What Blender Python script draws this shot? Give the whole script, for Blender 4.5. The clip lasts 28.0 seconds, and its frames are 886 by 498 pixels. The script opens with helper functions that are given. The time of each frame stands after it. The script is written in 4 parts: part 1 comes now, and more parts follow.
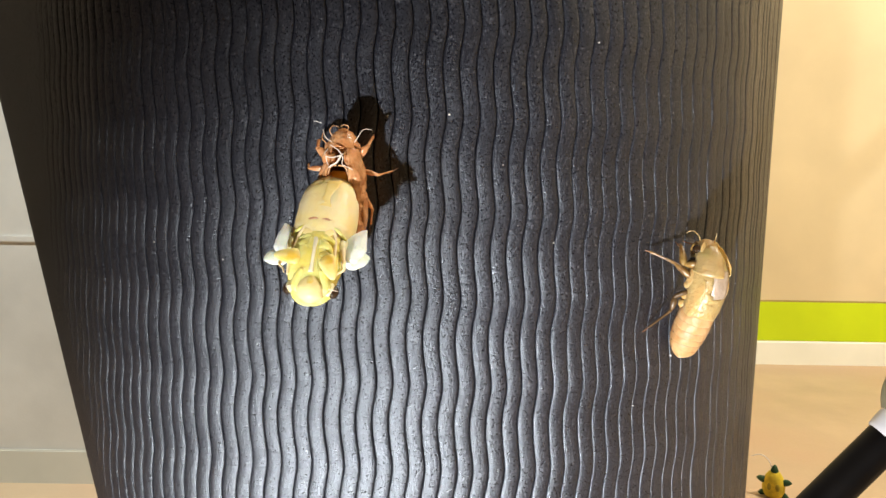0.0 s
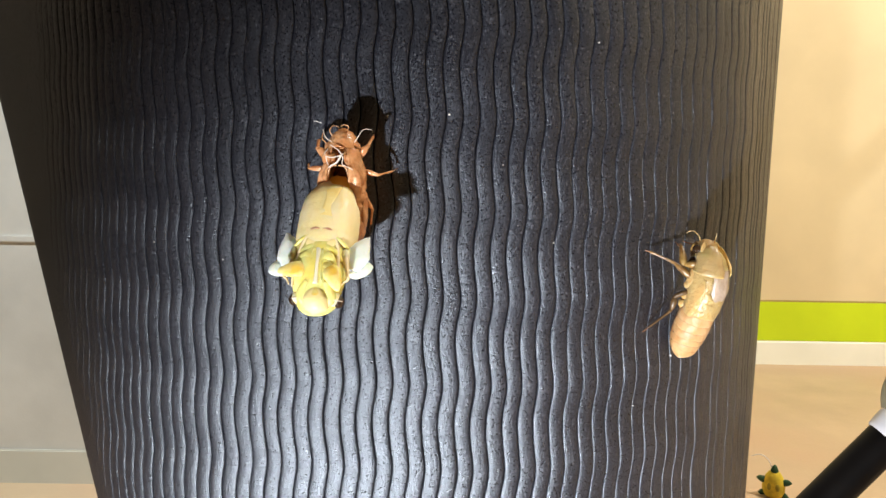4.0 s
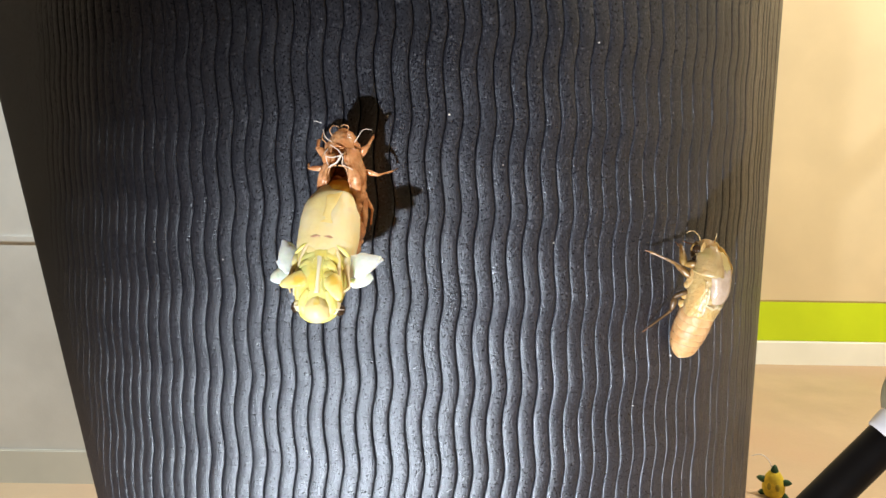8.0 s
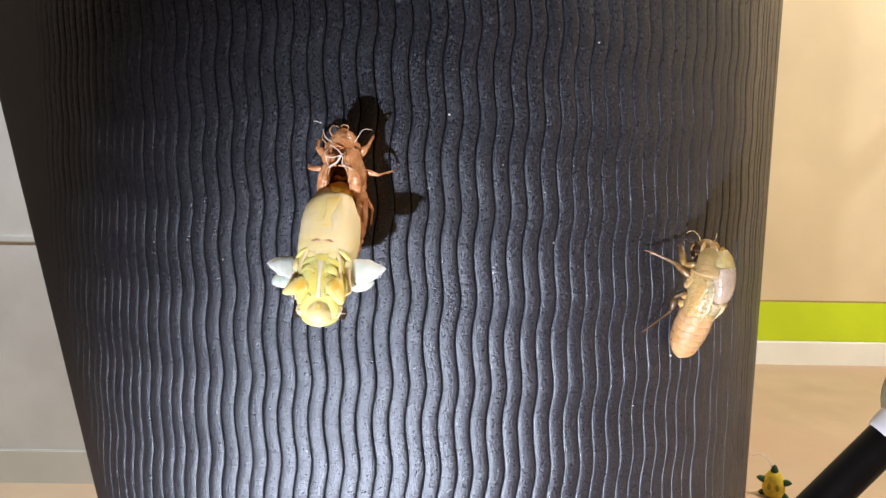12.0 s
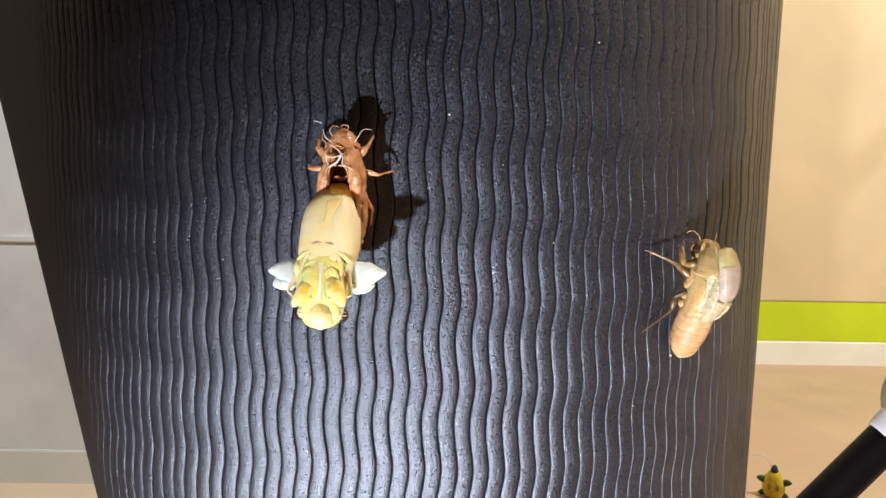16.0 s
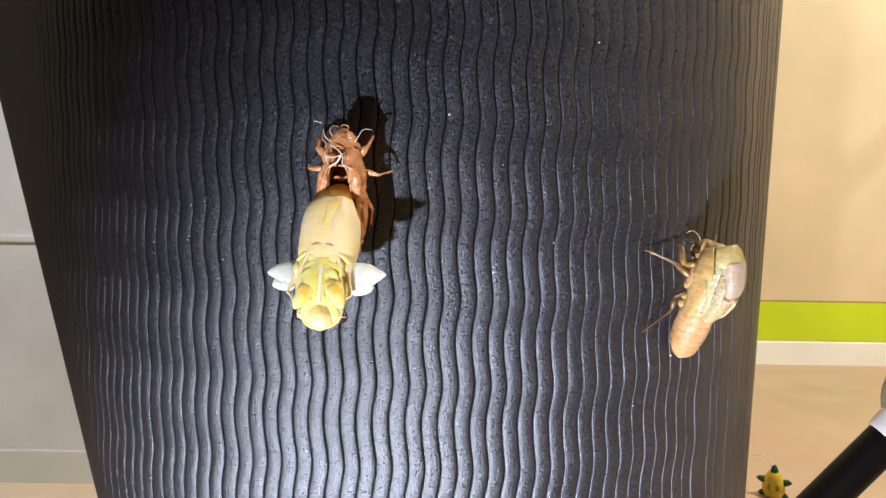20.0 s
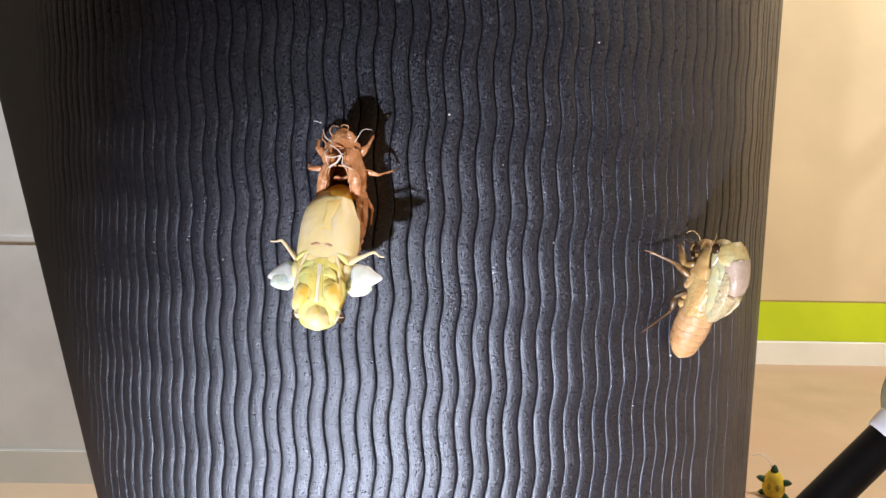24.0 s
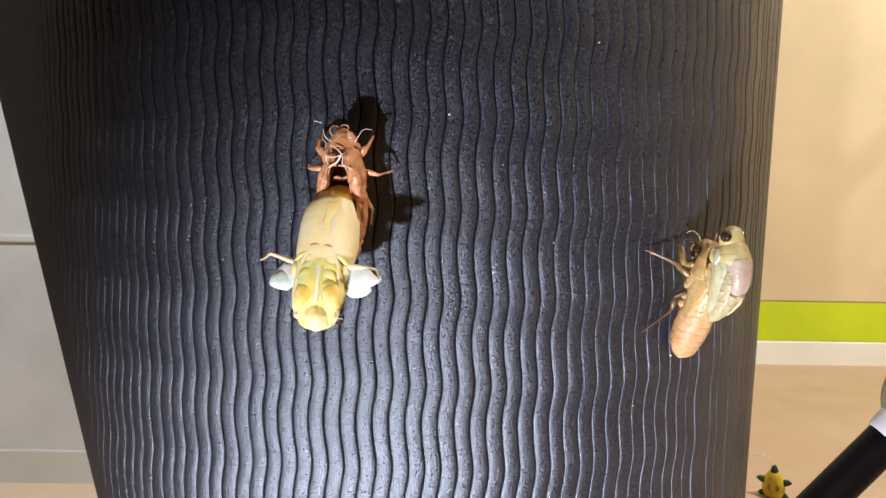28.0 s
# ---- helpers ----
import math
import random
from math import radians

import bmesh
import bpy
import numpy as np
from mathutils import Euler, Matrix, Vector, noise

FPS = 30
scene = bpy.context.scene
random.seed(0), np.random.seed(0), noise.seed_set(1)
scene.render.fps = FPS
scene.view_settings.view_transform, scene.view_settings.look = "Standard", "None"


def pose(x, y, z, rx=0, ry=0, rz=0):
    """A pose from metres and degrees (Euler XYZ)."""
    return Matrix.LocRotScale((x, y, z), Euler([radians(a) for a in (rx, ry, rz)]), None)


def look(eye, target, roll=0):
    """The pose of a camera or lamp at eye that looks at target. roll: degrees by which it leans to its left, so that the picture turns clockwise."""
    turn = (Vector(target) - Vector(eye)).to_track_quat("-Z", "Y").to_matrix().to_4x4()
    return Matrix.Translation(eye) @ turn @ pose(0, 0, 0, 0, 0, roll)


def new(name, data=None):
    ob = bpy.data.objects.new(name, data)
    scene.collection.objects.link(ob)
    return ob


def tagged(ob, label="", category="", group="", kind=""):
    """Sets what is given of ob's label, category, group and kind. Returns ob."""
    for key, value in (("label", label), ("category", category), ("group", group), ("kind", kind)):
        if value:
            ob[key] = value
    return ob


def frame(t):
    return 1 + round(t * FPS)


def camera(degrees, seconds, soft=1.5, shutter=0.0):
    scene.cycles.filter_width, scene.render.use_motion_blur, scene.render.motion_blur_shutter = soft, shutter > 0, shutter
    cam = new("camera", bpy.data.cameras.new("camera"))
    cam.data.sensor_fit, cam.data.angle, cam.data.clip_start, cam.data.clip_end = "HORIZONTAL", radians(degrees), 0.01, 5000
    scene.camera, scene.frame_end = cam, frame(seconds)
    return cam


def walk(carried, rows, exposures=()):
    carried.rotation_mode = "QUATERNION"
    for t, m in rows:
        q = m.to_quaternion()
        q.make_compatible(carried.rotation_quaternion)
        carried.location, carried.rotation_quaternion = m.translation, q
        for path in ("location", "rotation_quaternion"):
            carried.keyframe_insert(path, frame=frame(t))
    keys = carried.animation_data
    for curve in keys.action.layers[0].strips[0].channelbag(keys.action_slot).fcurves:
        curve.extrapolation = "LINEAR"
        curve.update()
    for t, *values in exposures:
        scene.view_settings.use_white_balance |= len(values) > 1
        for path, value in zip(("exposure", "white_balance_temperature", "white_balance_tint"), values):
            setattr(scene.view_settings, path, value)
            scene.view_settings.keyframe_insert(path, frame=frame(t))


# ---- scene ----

# ---------------------------------------------------------------- camera
H = 0.45                      # height of the viewed middle of the mat over the floor
cam = camera(65, 28.0)
EYE = Vector((0.0, -0.16857, H))
TILT, ROLL = 0.1035, 0.88
AIM = EYE + Vector((0, math.cos(TILT), -math.sin(TILT)))
CAM = look(EYE, AIM, ROLL)
walk(cam, [(0.0, CAM), (28.0, CAM)],
     exposures=[(0.0, 0.20, 6850, 9), (3.0, 0.18, 6550, 9), (7.0, 0.16, 6500, 9), (8.0, 0.15, 6500, 9), (9.2, 0.16, 6950, 7), (10.2, 0.12, 6750, 8), (11.5, 0.0, 6200, 16), (17.0, 0.04, 6300, 15), (21.0, 0.04, 6300, 15), (24.0, -0.02, 6200, 18), (28.0, -0.03, 6200, 18)])

# ---------------------------------------------------------------- light
world = bpy.data.worlds.new("night_room")
scene.world = world
world.use_nodes = True
world.node_tree.nodes["Background"].inputs["Color"].default_value = (0.9, 0.85, 0.8, 1)
world.node_tree.nodes["Background"].inputs["Strength"].default_value = 0.0006


def lamp(name, kind, place, aim, energy, colour, size=0.01, cone=None):
    data = bpy.data.lights.new(name, kind)
    data.energy, data.color = energy, colour
    if kind == "AREA":
        data.shape, data.size = "DISK", size
    else:
        data.shadow_soft_size = size
    if cone:
        data.spot_size, data.spot_blend = radians(cone), 1.0
    ob = new(name, data)
    ob.matrix_world = look(place, aim)
    return ob


lamp("torch", "SPOT", (-0.18, -0.42, H - 0.330), (0.066, 0.0, H - 0.146), 38.0, (0.90, 0.94, 1.0), 0.009, 52)
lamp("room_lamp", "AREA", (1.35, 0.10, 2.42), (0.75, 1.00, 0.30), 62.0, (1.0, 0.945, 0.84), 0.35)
# unseen lamp, added only to brighten the white wall on the left
lamp("ceiling_spot", "SPOT", (-0.60, 0.10, 2.40), (-0.52, 0.80, 0.72), 150.0, (0.84, 0.95, 1.0), 0.10, 34)


# ---------------------------------------------------------------- materials
def material(name, colour, rough=0.5, vary=0.15, scale=60.0, bump=0.0, bump_scale=800.0, deep=0.4, metal=0.0,
             sub=0.0, sub_radius=0.0015, second=None, spec=0.5, third=None, patch=130.0):
    m = bpy.data.materials.new(name)
    m.use_nodes = True
    nt = m.node_tree
    b = nt.nodes["Principled BSDF"]
    co = nt.nodes.new("ShaderNodeTexCoord")
    n1 = nt.nodes.new("ShaderNodeTexNoise")
    n1.inputs["Scale"].default_value, n1.inputs["Detail"].default_value = scale, 5
    nt.links.new(co.outputs["Object"], n1.inputs["Vector"])
    ramp = nt.nodes.new("ShaderNodeValToRGB")
    lo = second or tuple(c * (1 - vary) for c in colour)
    hi = colour if second else tuple(min(1, c * (1 + vary)) for c in colour)
    ramp.color_ramp.elements[0].color, ramp.color_ramp.elements[0].position = (*lo, 1), 0.34
    ramp.color_ramp.elements[1].color, ramp.color_ramp.elements[1].position = (*hi, 1), 0.66
    nt.links.new(n1.outputs["Fac"], ramp.inputs["Fac"])
    colour_out = ramp.outputs["Color"]
    if third:
        # broad soft patches of a third tone
        n3 = nt.nodes.new("ShaderNodeTexNoise")
        n3.inputs["Scale"].default_value, n3.inputs["Detail"].default_value = patch, 3
        nt.links.new(co.outputs["Object"], n3.inputs["Vector"])
        amount = nt.nodes.new("ShaderNodeMapRange")
        amount.inputs["From Min"].default_value, amount.inputs["From Max"].default_value = 0.42, 0.64
        nt.links.new(n3.outputs["Fac"], amount.inputs["Value"])
        blend = nt.nodes.new("ShaderNodeMixRGB")
        blend.inputs["Color2"].default_value = (*third, 1)
        nt.links.new(amount.outputs["Result"], blend.inputs["Fac"])
        nt.links.new(colour_out, blend.inputs["Color1"])
        colour_out = blend.outputs["Color"]
    nt.links.new(colour_out, b.inputs["Base Color"])
    n2 = nt.nodes.new("ShaderNodeTexNoise")
    n2.inputs["Scale"].default_value, n2.inputs["Detail"].default_value = bump_scale, 3
    nt.links.new(co.outputs["Object"], n2.inputs["Vector"])
    mr = nt.nodes.new("ShaderNodeMapRange")
    mr.inputs["To Min"].default_value, mr.inputs["To Max"].default_value = rough * 0.8, min(1, rough * 1.2)
    nt.links.new(n2.outputs["Fac"], mr.inputs["Value"])
    nt.links.new(mr.outputs["Result"], b.inputs["Roughness"])
    if bump:
        bp = nt.nodes.new("ShaderNodeBump")
        bp.inputs["Strength"].default_value = bump
        bp.inputs["Distance"].default_value = deep / bump_scale
        nt.links.new(n2.outputs["Fac"], bp.inputs["Height"])
        nt.links.new(bp.outputs["Normal"], b.inputs["Normal"])
    b.inputs["Metallic"].default_value = metal
    b.inputs["Specular IOR Level"].default_value = spec
    if sub:
        b.inputs["Subsurface Weight"].default_value = sub
        b.inputs["Subsurface Radius"].default_value = (1.0, 0.85, 0.6)
        b.inputs["Subsurface Scale"].default_value = sub_radius
    return m




def foam_material():
    """Black foam: fine pebbled grain, pale specks painted for its sparkle, and faint broad patches."""
    m = bpy.data.materials.new("black_foam")
    m.use_nodes = True
    nt = m.node_tree
    b = nt.nodes["Principled BSDF"]
    co = nt.nodes.new("ShaderNodeTexCoord")
    stretch = nt.nodes.new("ShaderNodeMapping")
    stretch.inputs["Scale"].default_value = (1.0, 1.0, 0.7)
    nt.links.new(co.outputs["Object"], stretch.inputs["Vector"])

    def grain(scale, detail, rough):
        n = nt.nodes.new("ShaderNodeTexNoise")
        n.inputs["Scale"].default_value, n.inputs["Detail"].default_value, n.inputs["Roughness"].default_value = scale, detail, rough
        nt.links.new(stretch.outputs["Vector"], n.inputs["Vector"])
        return n.outputs["Fac"]

    def ramp(value, stops):
        r = nt.nodes.new("ShaderNodeValToRGB")
        for e, (p, c) in zip(r.color_ramp.elements, stops):
            e.position, e.color = p, (*c, 1)
        nt.links.new(value, r.inputs["Fac"])
        return r.outputs["Color"]

    def mixed(kind, f, one, two):
        x = nt.nodes.new("ShaderNodeMixRGB")
        x.blend_type = kind
        x.inputs["Fac"].default_value = f
        nt.links.new(one, x.inputs["Color1"])
        nt.links.new(two, x.inputs["Color2"])
        return x.outputs["Color"]

    fine, coarse, broad = grain(2300, 3, 0.75), grain(1250, 2, 0.55), grain(30, 4, 0.6)
    tone = ramp(broad, ((0.3, (0.0082, 0.0084, 0.0130)), (0.7, (0.0140, 0.0142, 0.0212))))
    # pale dots in the base colour stand for glints on the grain
    sparkle = ramp(fine, ((0.58, (0, 0, 0)), (0.76, (0.20, 0.20, 0.22))))
    nt.links.new(mixed("ADD", 1.0, tone, sparkle), b.inputs["Base Color"])
    rough = nt.nodes.new("ShaderNodeMapRange")
    rough.inputs["From Min"].default_value, rough.inputs["From Max"].default_value = 0.34, 0.66
    rough.inputs["To Min"].default_value, rough.inputs["To Max"].default_value = 0.23, 0.47
    nt.links.new(fine, rough.inputs["Value"])
    nt.links.new(rough.outputs["Result"], b.inputs["Roughness"])
    b.inputs["Specular IOR Level"].default_value = 0.95
    b.inputs["Specular Tint"].default_value = (0.84, 0.92, 1.0, 1)
    first = nt.nodes.new("ShaderNodeBump")
    first.inputs["Strength"].default_value, first.inputs["Distance"].default_value = 0.5, 0.00022
    nt.links.new(coarse, first.inputs["Height"])
    second = nt.nodes.new("ShaderNodeBump")
    second.inputs["Strength"].default_value, second.inputs["Distance"].default_value = 0.8, 0.00023
    nt.links.new(fine, second.inputs["Height"])
    nt.links.new(first.outputs["Normal"], second.inputs["Normal"])
    nt.links.new(second.outputs["Normal"], b.inputs["Normal"])
    return m


FOAM = foam_material()
SHELL = material("amber_shell", (0.82, 0.44, 0.225), 0.20, 0.3, 520, 0.5, 800, deep=0.8, sub=0.35, sub_radius=0.0012, second=(0.42, 0.17, 0.06), third=(0.58, 0.25, 0.10), patch=230)
# shell brown darkened to hold the shade of its cavities
SHELL_SHADE = material("shaded_shell_brown", (0.34, 0.17, 0.05), 0.32, 0.3, 420, 0.6, 700, deep=0.8, second=(0.10, 0.04, 0.012))
THREAD = material("white_lining_thread", (0.80, 0.66, 0.54), 0.5, 0.1, 500, sub=0.2)
SKIN = material("pale_yellow_skin", (0.89, 0.73, 0.385), 0.42, 0.1, 190, 0.25, 900, sub=0.8, sub_radius=0.002, spec=0.3, second=(0.86, 0.69, 0.31), third=(0.88, 0.75, 0.46), patch=140)
SKIN_YELLOW = material("yellow_skin", (0.90, 0.67, 0.19), 0.42, 0.1, 260, 0.35, 700, sub=0.5, sub_radius=0.0015, spec=0.35, second=(0.88, 0.56, 0.07), third=(0.88, 0.75, 0.30), patch=300)
SKIN_LEMON = material("lemon_skin", (0.88, 0.72, 0.28), 0.42, 0.1, 260, 0.35, 700, sub=0.5, sub_radius=0.0015, spec=0.35, second=(0.82, 0.69, 0.15), third=(0.74, 0.72, 0.24), patch=260)
SKIN_CREAM = material("cream_skin", (0.90, 0.72, 0.42), 0.5, 0.1, 160, 0.2, 900, spec=0.3)
PLATE = material("yellow_belly_plate", (0.90, 0.72, 0.30), 0.5, 0.1, 300, 0.2, 900, spec=0.3, second=(0.88, 0.64, 0.20))
PLATE_PALE = material("pale_belly_plate", (0.90, 0.72, 0.32), 0.45, 0.1, 260, 0.2, 900, spec=0.3)
SKIN_AMBER = material("amber_skin", (0.84, 0.46, 0.05), 0.5, 0.1, 160, 0.2, 900, sub=0.4, sub_radius=0.002, spec=0.3, second=(0.74, 0.37, 0.03))
# ochre that holds the shade of the recesses above the forelegs
OCHRE_SHADE = material("ochre_joint_shade", (0.50, 0.40, 0.10), 0.5, 0.2, 300, sub=0.4, sub_radius=0.001)
BEAK = material("grey_white_beak", (0.84, 0.76, 0.56), 0.45, 0.1, 300)
WING_MINT = material("mint_wing_pad", (0.56, 0.80, 0.66), 0.46, 0.08, 260, 0.3, 700, sub=0.8, sub_radius=0.002, spec=0.3, second=(0.80, 0.84, 0.74), third=(0.84, 0.84, 0.68), patch=220)
FLANK = material("green_tinged_flank", (0.50, 0.42, 0.22), 0.34, 0.12, 200, 0.4, 800, sub=0.8, sub_radius=0.002, spec=0.35, second=(0.44, 0.41, 0.225), third=(0.42, 0.425, 0.255), patch=190)
SKIN_PINK = material("pinkish_skin", (0.90, 0.72, 0.42), 0.45, 0.1, 300)
SKIN_BROWN = material("brown_mark", (0.72, 0.42, 0.25), 0.5, 0.25, 700, second=(0.42, 0.19, 0.10))
WING = material("milky_wing_pad", (0.86, 0.83, 0.77), 0.46, 0.06, 260, 0.3, 700, sub=0.8, sub_radius=0.002, spec=0.3, second=(0.74, 0.82, 0.72), third=(0.79, 0.86, 0.79), patch=190)
EYE_DARK = material("dark_eye", (0.035, 0.018, 0.008), 0.12, 0.3, 400)
NYMPH = material("tan_nymph_shell", (0.49, 0.302, 0.137), 0.44, 0.2, 150, 0.35, 700, sub=0.8, sub_radius=0.002, spec=0.3, second=(0.40, 0.21, 0.085), third=(0.52, 0.305, 0.145), patch=160)
NYMPH_PINK = material("rosy_nymph_shell", (0.43, 0.275, 0.105), 0.34, 0.2, 220, 0.4, 700, sub=0.8, sub_radius=0.002, spec=0.4, second=(0.33, 0.23, 0.08), third=(0.42, 0.265, 0.115), patch=220)
NYMPH_LEG = material("brown_nymph_leg", (0.29, 0.175, 0.052), 0.28, 0.25, 300, 0.3, 900, sub=0.4, sub_radius=0.001, second=(0.15, 0.07, 0.02))
NYMPH_CLEAR = material("glossy_clear_nymph_shell", (0.50, 0.31, 0.128), 0.32, 0.2, 220, 0.4, 500, deep=0.8, sub=0.8, sub_radius=0.002, spec=0.34, second=(0.41, 0.27, 0.10), third=(0.50, 0.31, 0.12), patch=170)
NYMPH_HIND = material("dark_brown_nymph_leg", (0.09, 0.05, 0.02), 0.28, 0.25, 300, 0.3, 900)
CLAW = material("dark_claw", (0.16, 0.07, 0.03), 0.35, 0.2, 300)
PAD = material("cream_crumpled_pad", (0.43, 0.34, 0.19), 0.28, 0.15, 420, 0.6, 900, deep=0.8, sub=0.6, sub_radius=0.002, spec=0.45, second=(0.36, 0.34, 0.19), third=(0.48, 0.37, 0.22), patch=240)
PALE = material("pale_yellow_grey_skin", (0.50, 0.375, 0.15), 0.42, 0.2, 260, 0.5, 700, sub=0.7, sub_radius=0.002, spec=0.35, second=(0.47, 0.36, 0.14), third=(0.44, 0.38, 0.18), patch=210)
MAUVE = material("pearly_mauve_back", (0.46, 0.36, 0.275), 0.22, 0.15, 320, 0.5, 700, sub=0.6, sub_radius=0.002, second=(0.37, 0.27, 0.20))
WALL_CREAM = material("cream_wall_paint", (0.74, 0.615, 0.385), 0.7, 0.06, 5.0, 0.1, 300)
WALL_WHITE = material("white_wall_paint", (0.72, 0.72, 0.69), 0.7, 0.12, 7, 0.1, 300)
# dark so that the added walls throw little light on the mat
DARK_WALL = material("bounce_cut_wall_brown", (0.07, 0.055, 0.045), 0.8, 0.1, 3)
GREEN = material("lime_green_paint", (0.62, 0.80, 0.012), 0.5, 0.06, 6, 0.05, 300)
GAP_SHADE = material("ochre_gap_shade", (0.42, 0.32, 0.10), 0.6, 0.1, 8)
SKIRT = material("white_skirting_paint", (0.93, 0.96, 0.86), 0.45, 0.05, 5)
SKIRT_GREY = material("pale_grey_skirting", (0.64, 0.64, 0.58), 0.6, 0.06, 8)
# grey chosen to weaken the bounce from the unseen ceiling
CEILING = material("bounce_cut_ceiling_grey", (0.28, 0.27, 0.25), 0.8, 0.08, 3)
FLOOR = material("beige_vinyl_floor", (0.48, 0.36, 0.235), 0.5, 0.08, 9.0, 0.08, 200, third=(0.50, 0.345, 0.225), patch=3.0)
BLACK_METAL = material("black_tripod_metal", (0.004, 0.0032, 0.003), 0.45, 0.2, 60, spec=0.12)
GREY_PLASTIC = material("olive_grey_plastic", (0.22, 0.21, 0.15), 0.5, 0.15, 40)
WHITE_PLASTIC = material("white_plastic", (0.75, 0.73, 0.76), 0.4, 0.06, 40)
TOY_YELLOW = material("yellow_toy_plush", (0.62, 0.46, 0.03), 0.8, 0.25, 90, 0.4, 500)
TOY_OLIVE = material("olive_toy_patch", (0.30, 0.24, 0.02), 0.8, 0.2, 90, 0.3, 500)
TOY_GREEN = material("dark_green_toy_plush", (0.02, 0.07, 0.025), 0.8, 0.2, 90, 0.4, 500)
DUST = material("white_dust", (0.85, 0.82, 0.78), 0.6, 0.1, 900)


# ---------------------------------------------------------------- building helpers
def mesh_from(name, verts, faces, mat, smooth=True):
    me = bpy.data.meshes.new(name)
    me.from_pydata([tuple(v) for v in verts], [], faces)
    me.validate()
    if smooth:
        me.polygons.foreach_set("use_smooth", [True] * len(me.polygons))
    me.materials.append(mat)
    me.update()
    return me


def part(name, me, parent, label="", at=None):
    ob = new(name, me)
    ob.parent = parent
    if at is not None:
        ob.matrix_basis = at
    return tagged(ob, label) if label else ob


def thing(name, label, category, m, group=""):
    ob = new(name)
    ob.empty_display_size = 0.005
    ob.matrix_basis = m
    return tagged(ob, label, category, group)


def spline(rows, k):
    """Catmull-Rom through the rows."""
    p = np.array(rows, float)
    q = np.vstack([2 * p[0] - p[1], p, 2 * p[-1] - p[-2]])
    out = []
    for i in range(1, len(q) - 2):
        for j in range(k):
            t = j / k
            a, b, c, d = q[i - 1], q[i], q[i + 1], q[i + 2]
            out.append(0.5 * (2 * b + (c - a) * t + (2 * a - 5 * b + 4 * c - d) * t * t + (3 * b - a - 3 * c + d) * t ** 3))
    out.append(p[-1])
    return np.array(out)


def loft(name, rows, mat, n=20, k=5, up=(0, 0, 1), relief=None, cut=None, square=2.0, unit=0.001, lump=0.045):
    """A closed body through rings (x, y, z, half width, half height) in millimetres."""
    r = spline(rows, k)
    r[:, 3:] = np.maximum(r[:, 3:], 0.00002 / unit)
    tang = np.gradient(r[:, :3], axis=0)
    tang /= np.linalg.norm(tang, axis=1)[:, None] + 1e-12
    verts, faces = [], []
    m = len(r)
    upv = np.array(up, float)
    for i in range(m):
        side = np.cross(tang[i], upv)
        side /= np.linalg.norm(side) + 1e-9
        top = np.cross(side, tang[i])
        for j in range(n):
            a = 2 * math.pi * j / n
            ca, sa = math.cos(a), math.sin(a)
            e = (abs(ca) ** square + abs(sa) ** square) ** (-1 / square)
            g = relief(i / (m - 1), a) if relief else 1.0
            v = r[i, :3] + (side * ca * r[i, 3] + top * sa * r[i, 4]) * e * g
            if lump and unit < 0.1:
                q = Vector((v[0], v[1], v[2]))
                w = lump * (noise.noise(q * 0.55) + 0.6 * noise.noise(q * 1.7 + Vector((7, 3, 1))))
                v = v + (side * ca * r[i, 3] + top * sa * r[i, 4]) * w
            verts.append(v * unit)
    for i in range(m - 1):
        for j in range(n):
            a = 2 * math.pi * (j + 0.5) / n
            if cut and cut((i + 0.5) / (m - 1), a):
                continue
            faces.append((i * n + j, i * n + (j + 1) % n, (i + 1) * n + (j + 1) % n, (i + 1) * n + j))
    faces.append(tuple(range(n))[::-1])
    faces.append(tuple((m - 1) * n + j for j in range(n)))
    return mesh_from(name, verts, faces, mat)


def wire(name, pts, r0, r1, mat, n=8, k=6):
    """A thin tapered strand through points in millimetres."""
    c = len(pts) - 1
    return loft(name, [(*p, r0 + (r1 - r0) * i / c, r0 + (r1 - r0) * i / c) for i, p in enumerate(pts)], mat, n, k, up=(0.13, 0.21, 0.97))


def leg(parent, name, root, knee, ankle, claw, r, mat, tip, label=""):
    """A jointed insect leg: a thick thigh that carries the shin and the foot."""
    def line(a, b, radii):
        a, b = np.array(a, float), np.array(b, float)
        sag = np.array((0.0, 0.0, 0.12)) * np.linalg.norm(b - a) * 0.5
        rows = []
        for f, w in radii:
            rows.append((*(a + (b - a) * f + sag * math.sin(math.pi * f) * 0.4), w, w))
        return rows
    up = (0.31, 0.37, 0.88)
    thigh = part(name, loft(name, line(root, knee, [(0, r * 0.55), (0.25, r), (0.6, r * 0.95), (0.9, r * 0.6), (1.04, r * 0.35)]), mat, 12, 5, up=up), parent, label)
    part("shin", loft("shin", line(knee, ankle, [(-0.03, r * 0.35), (0.06, r * 0.52), (0.2, r * 0.40), (0.7, r * 0.36), (0.96, r * 0.40), (1.0, r * 0.2)]), mat, 10, 4, up=up), thigh)
    part("foot", loft("foot", line(ankle, claw, [(-0.1, r * 0.2), (0.2, r * 0.26), (0.7, r * 0.2), (1.0, r * 0.06)]), tip, 8, 3, up=up), thigh, "dark hooked foot")
    return thigh


def ball(name, centre, radii, mat, n=16, unit=0.001):
    bm = bmesh.new()
    bmesh.ops.create_uvsphere(bm, u_segments=n, v_segments=max(8, n // 2 + 2), radius=1.0)
    for v in bm.verts:
        v.co = Vector([(centre[i] + v.co[i] * radii[i]) * unit for i in range(3)])
    me = bpy.data.meshes.new(name)
    bm.to_mesh(me)
    bm.free()
    me.polygons.foreach_set("use_smooth", [True] * len(me.polygons))
    me.materials.append(mat)
    return me


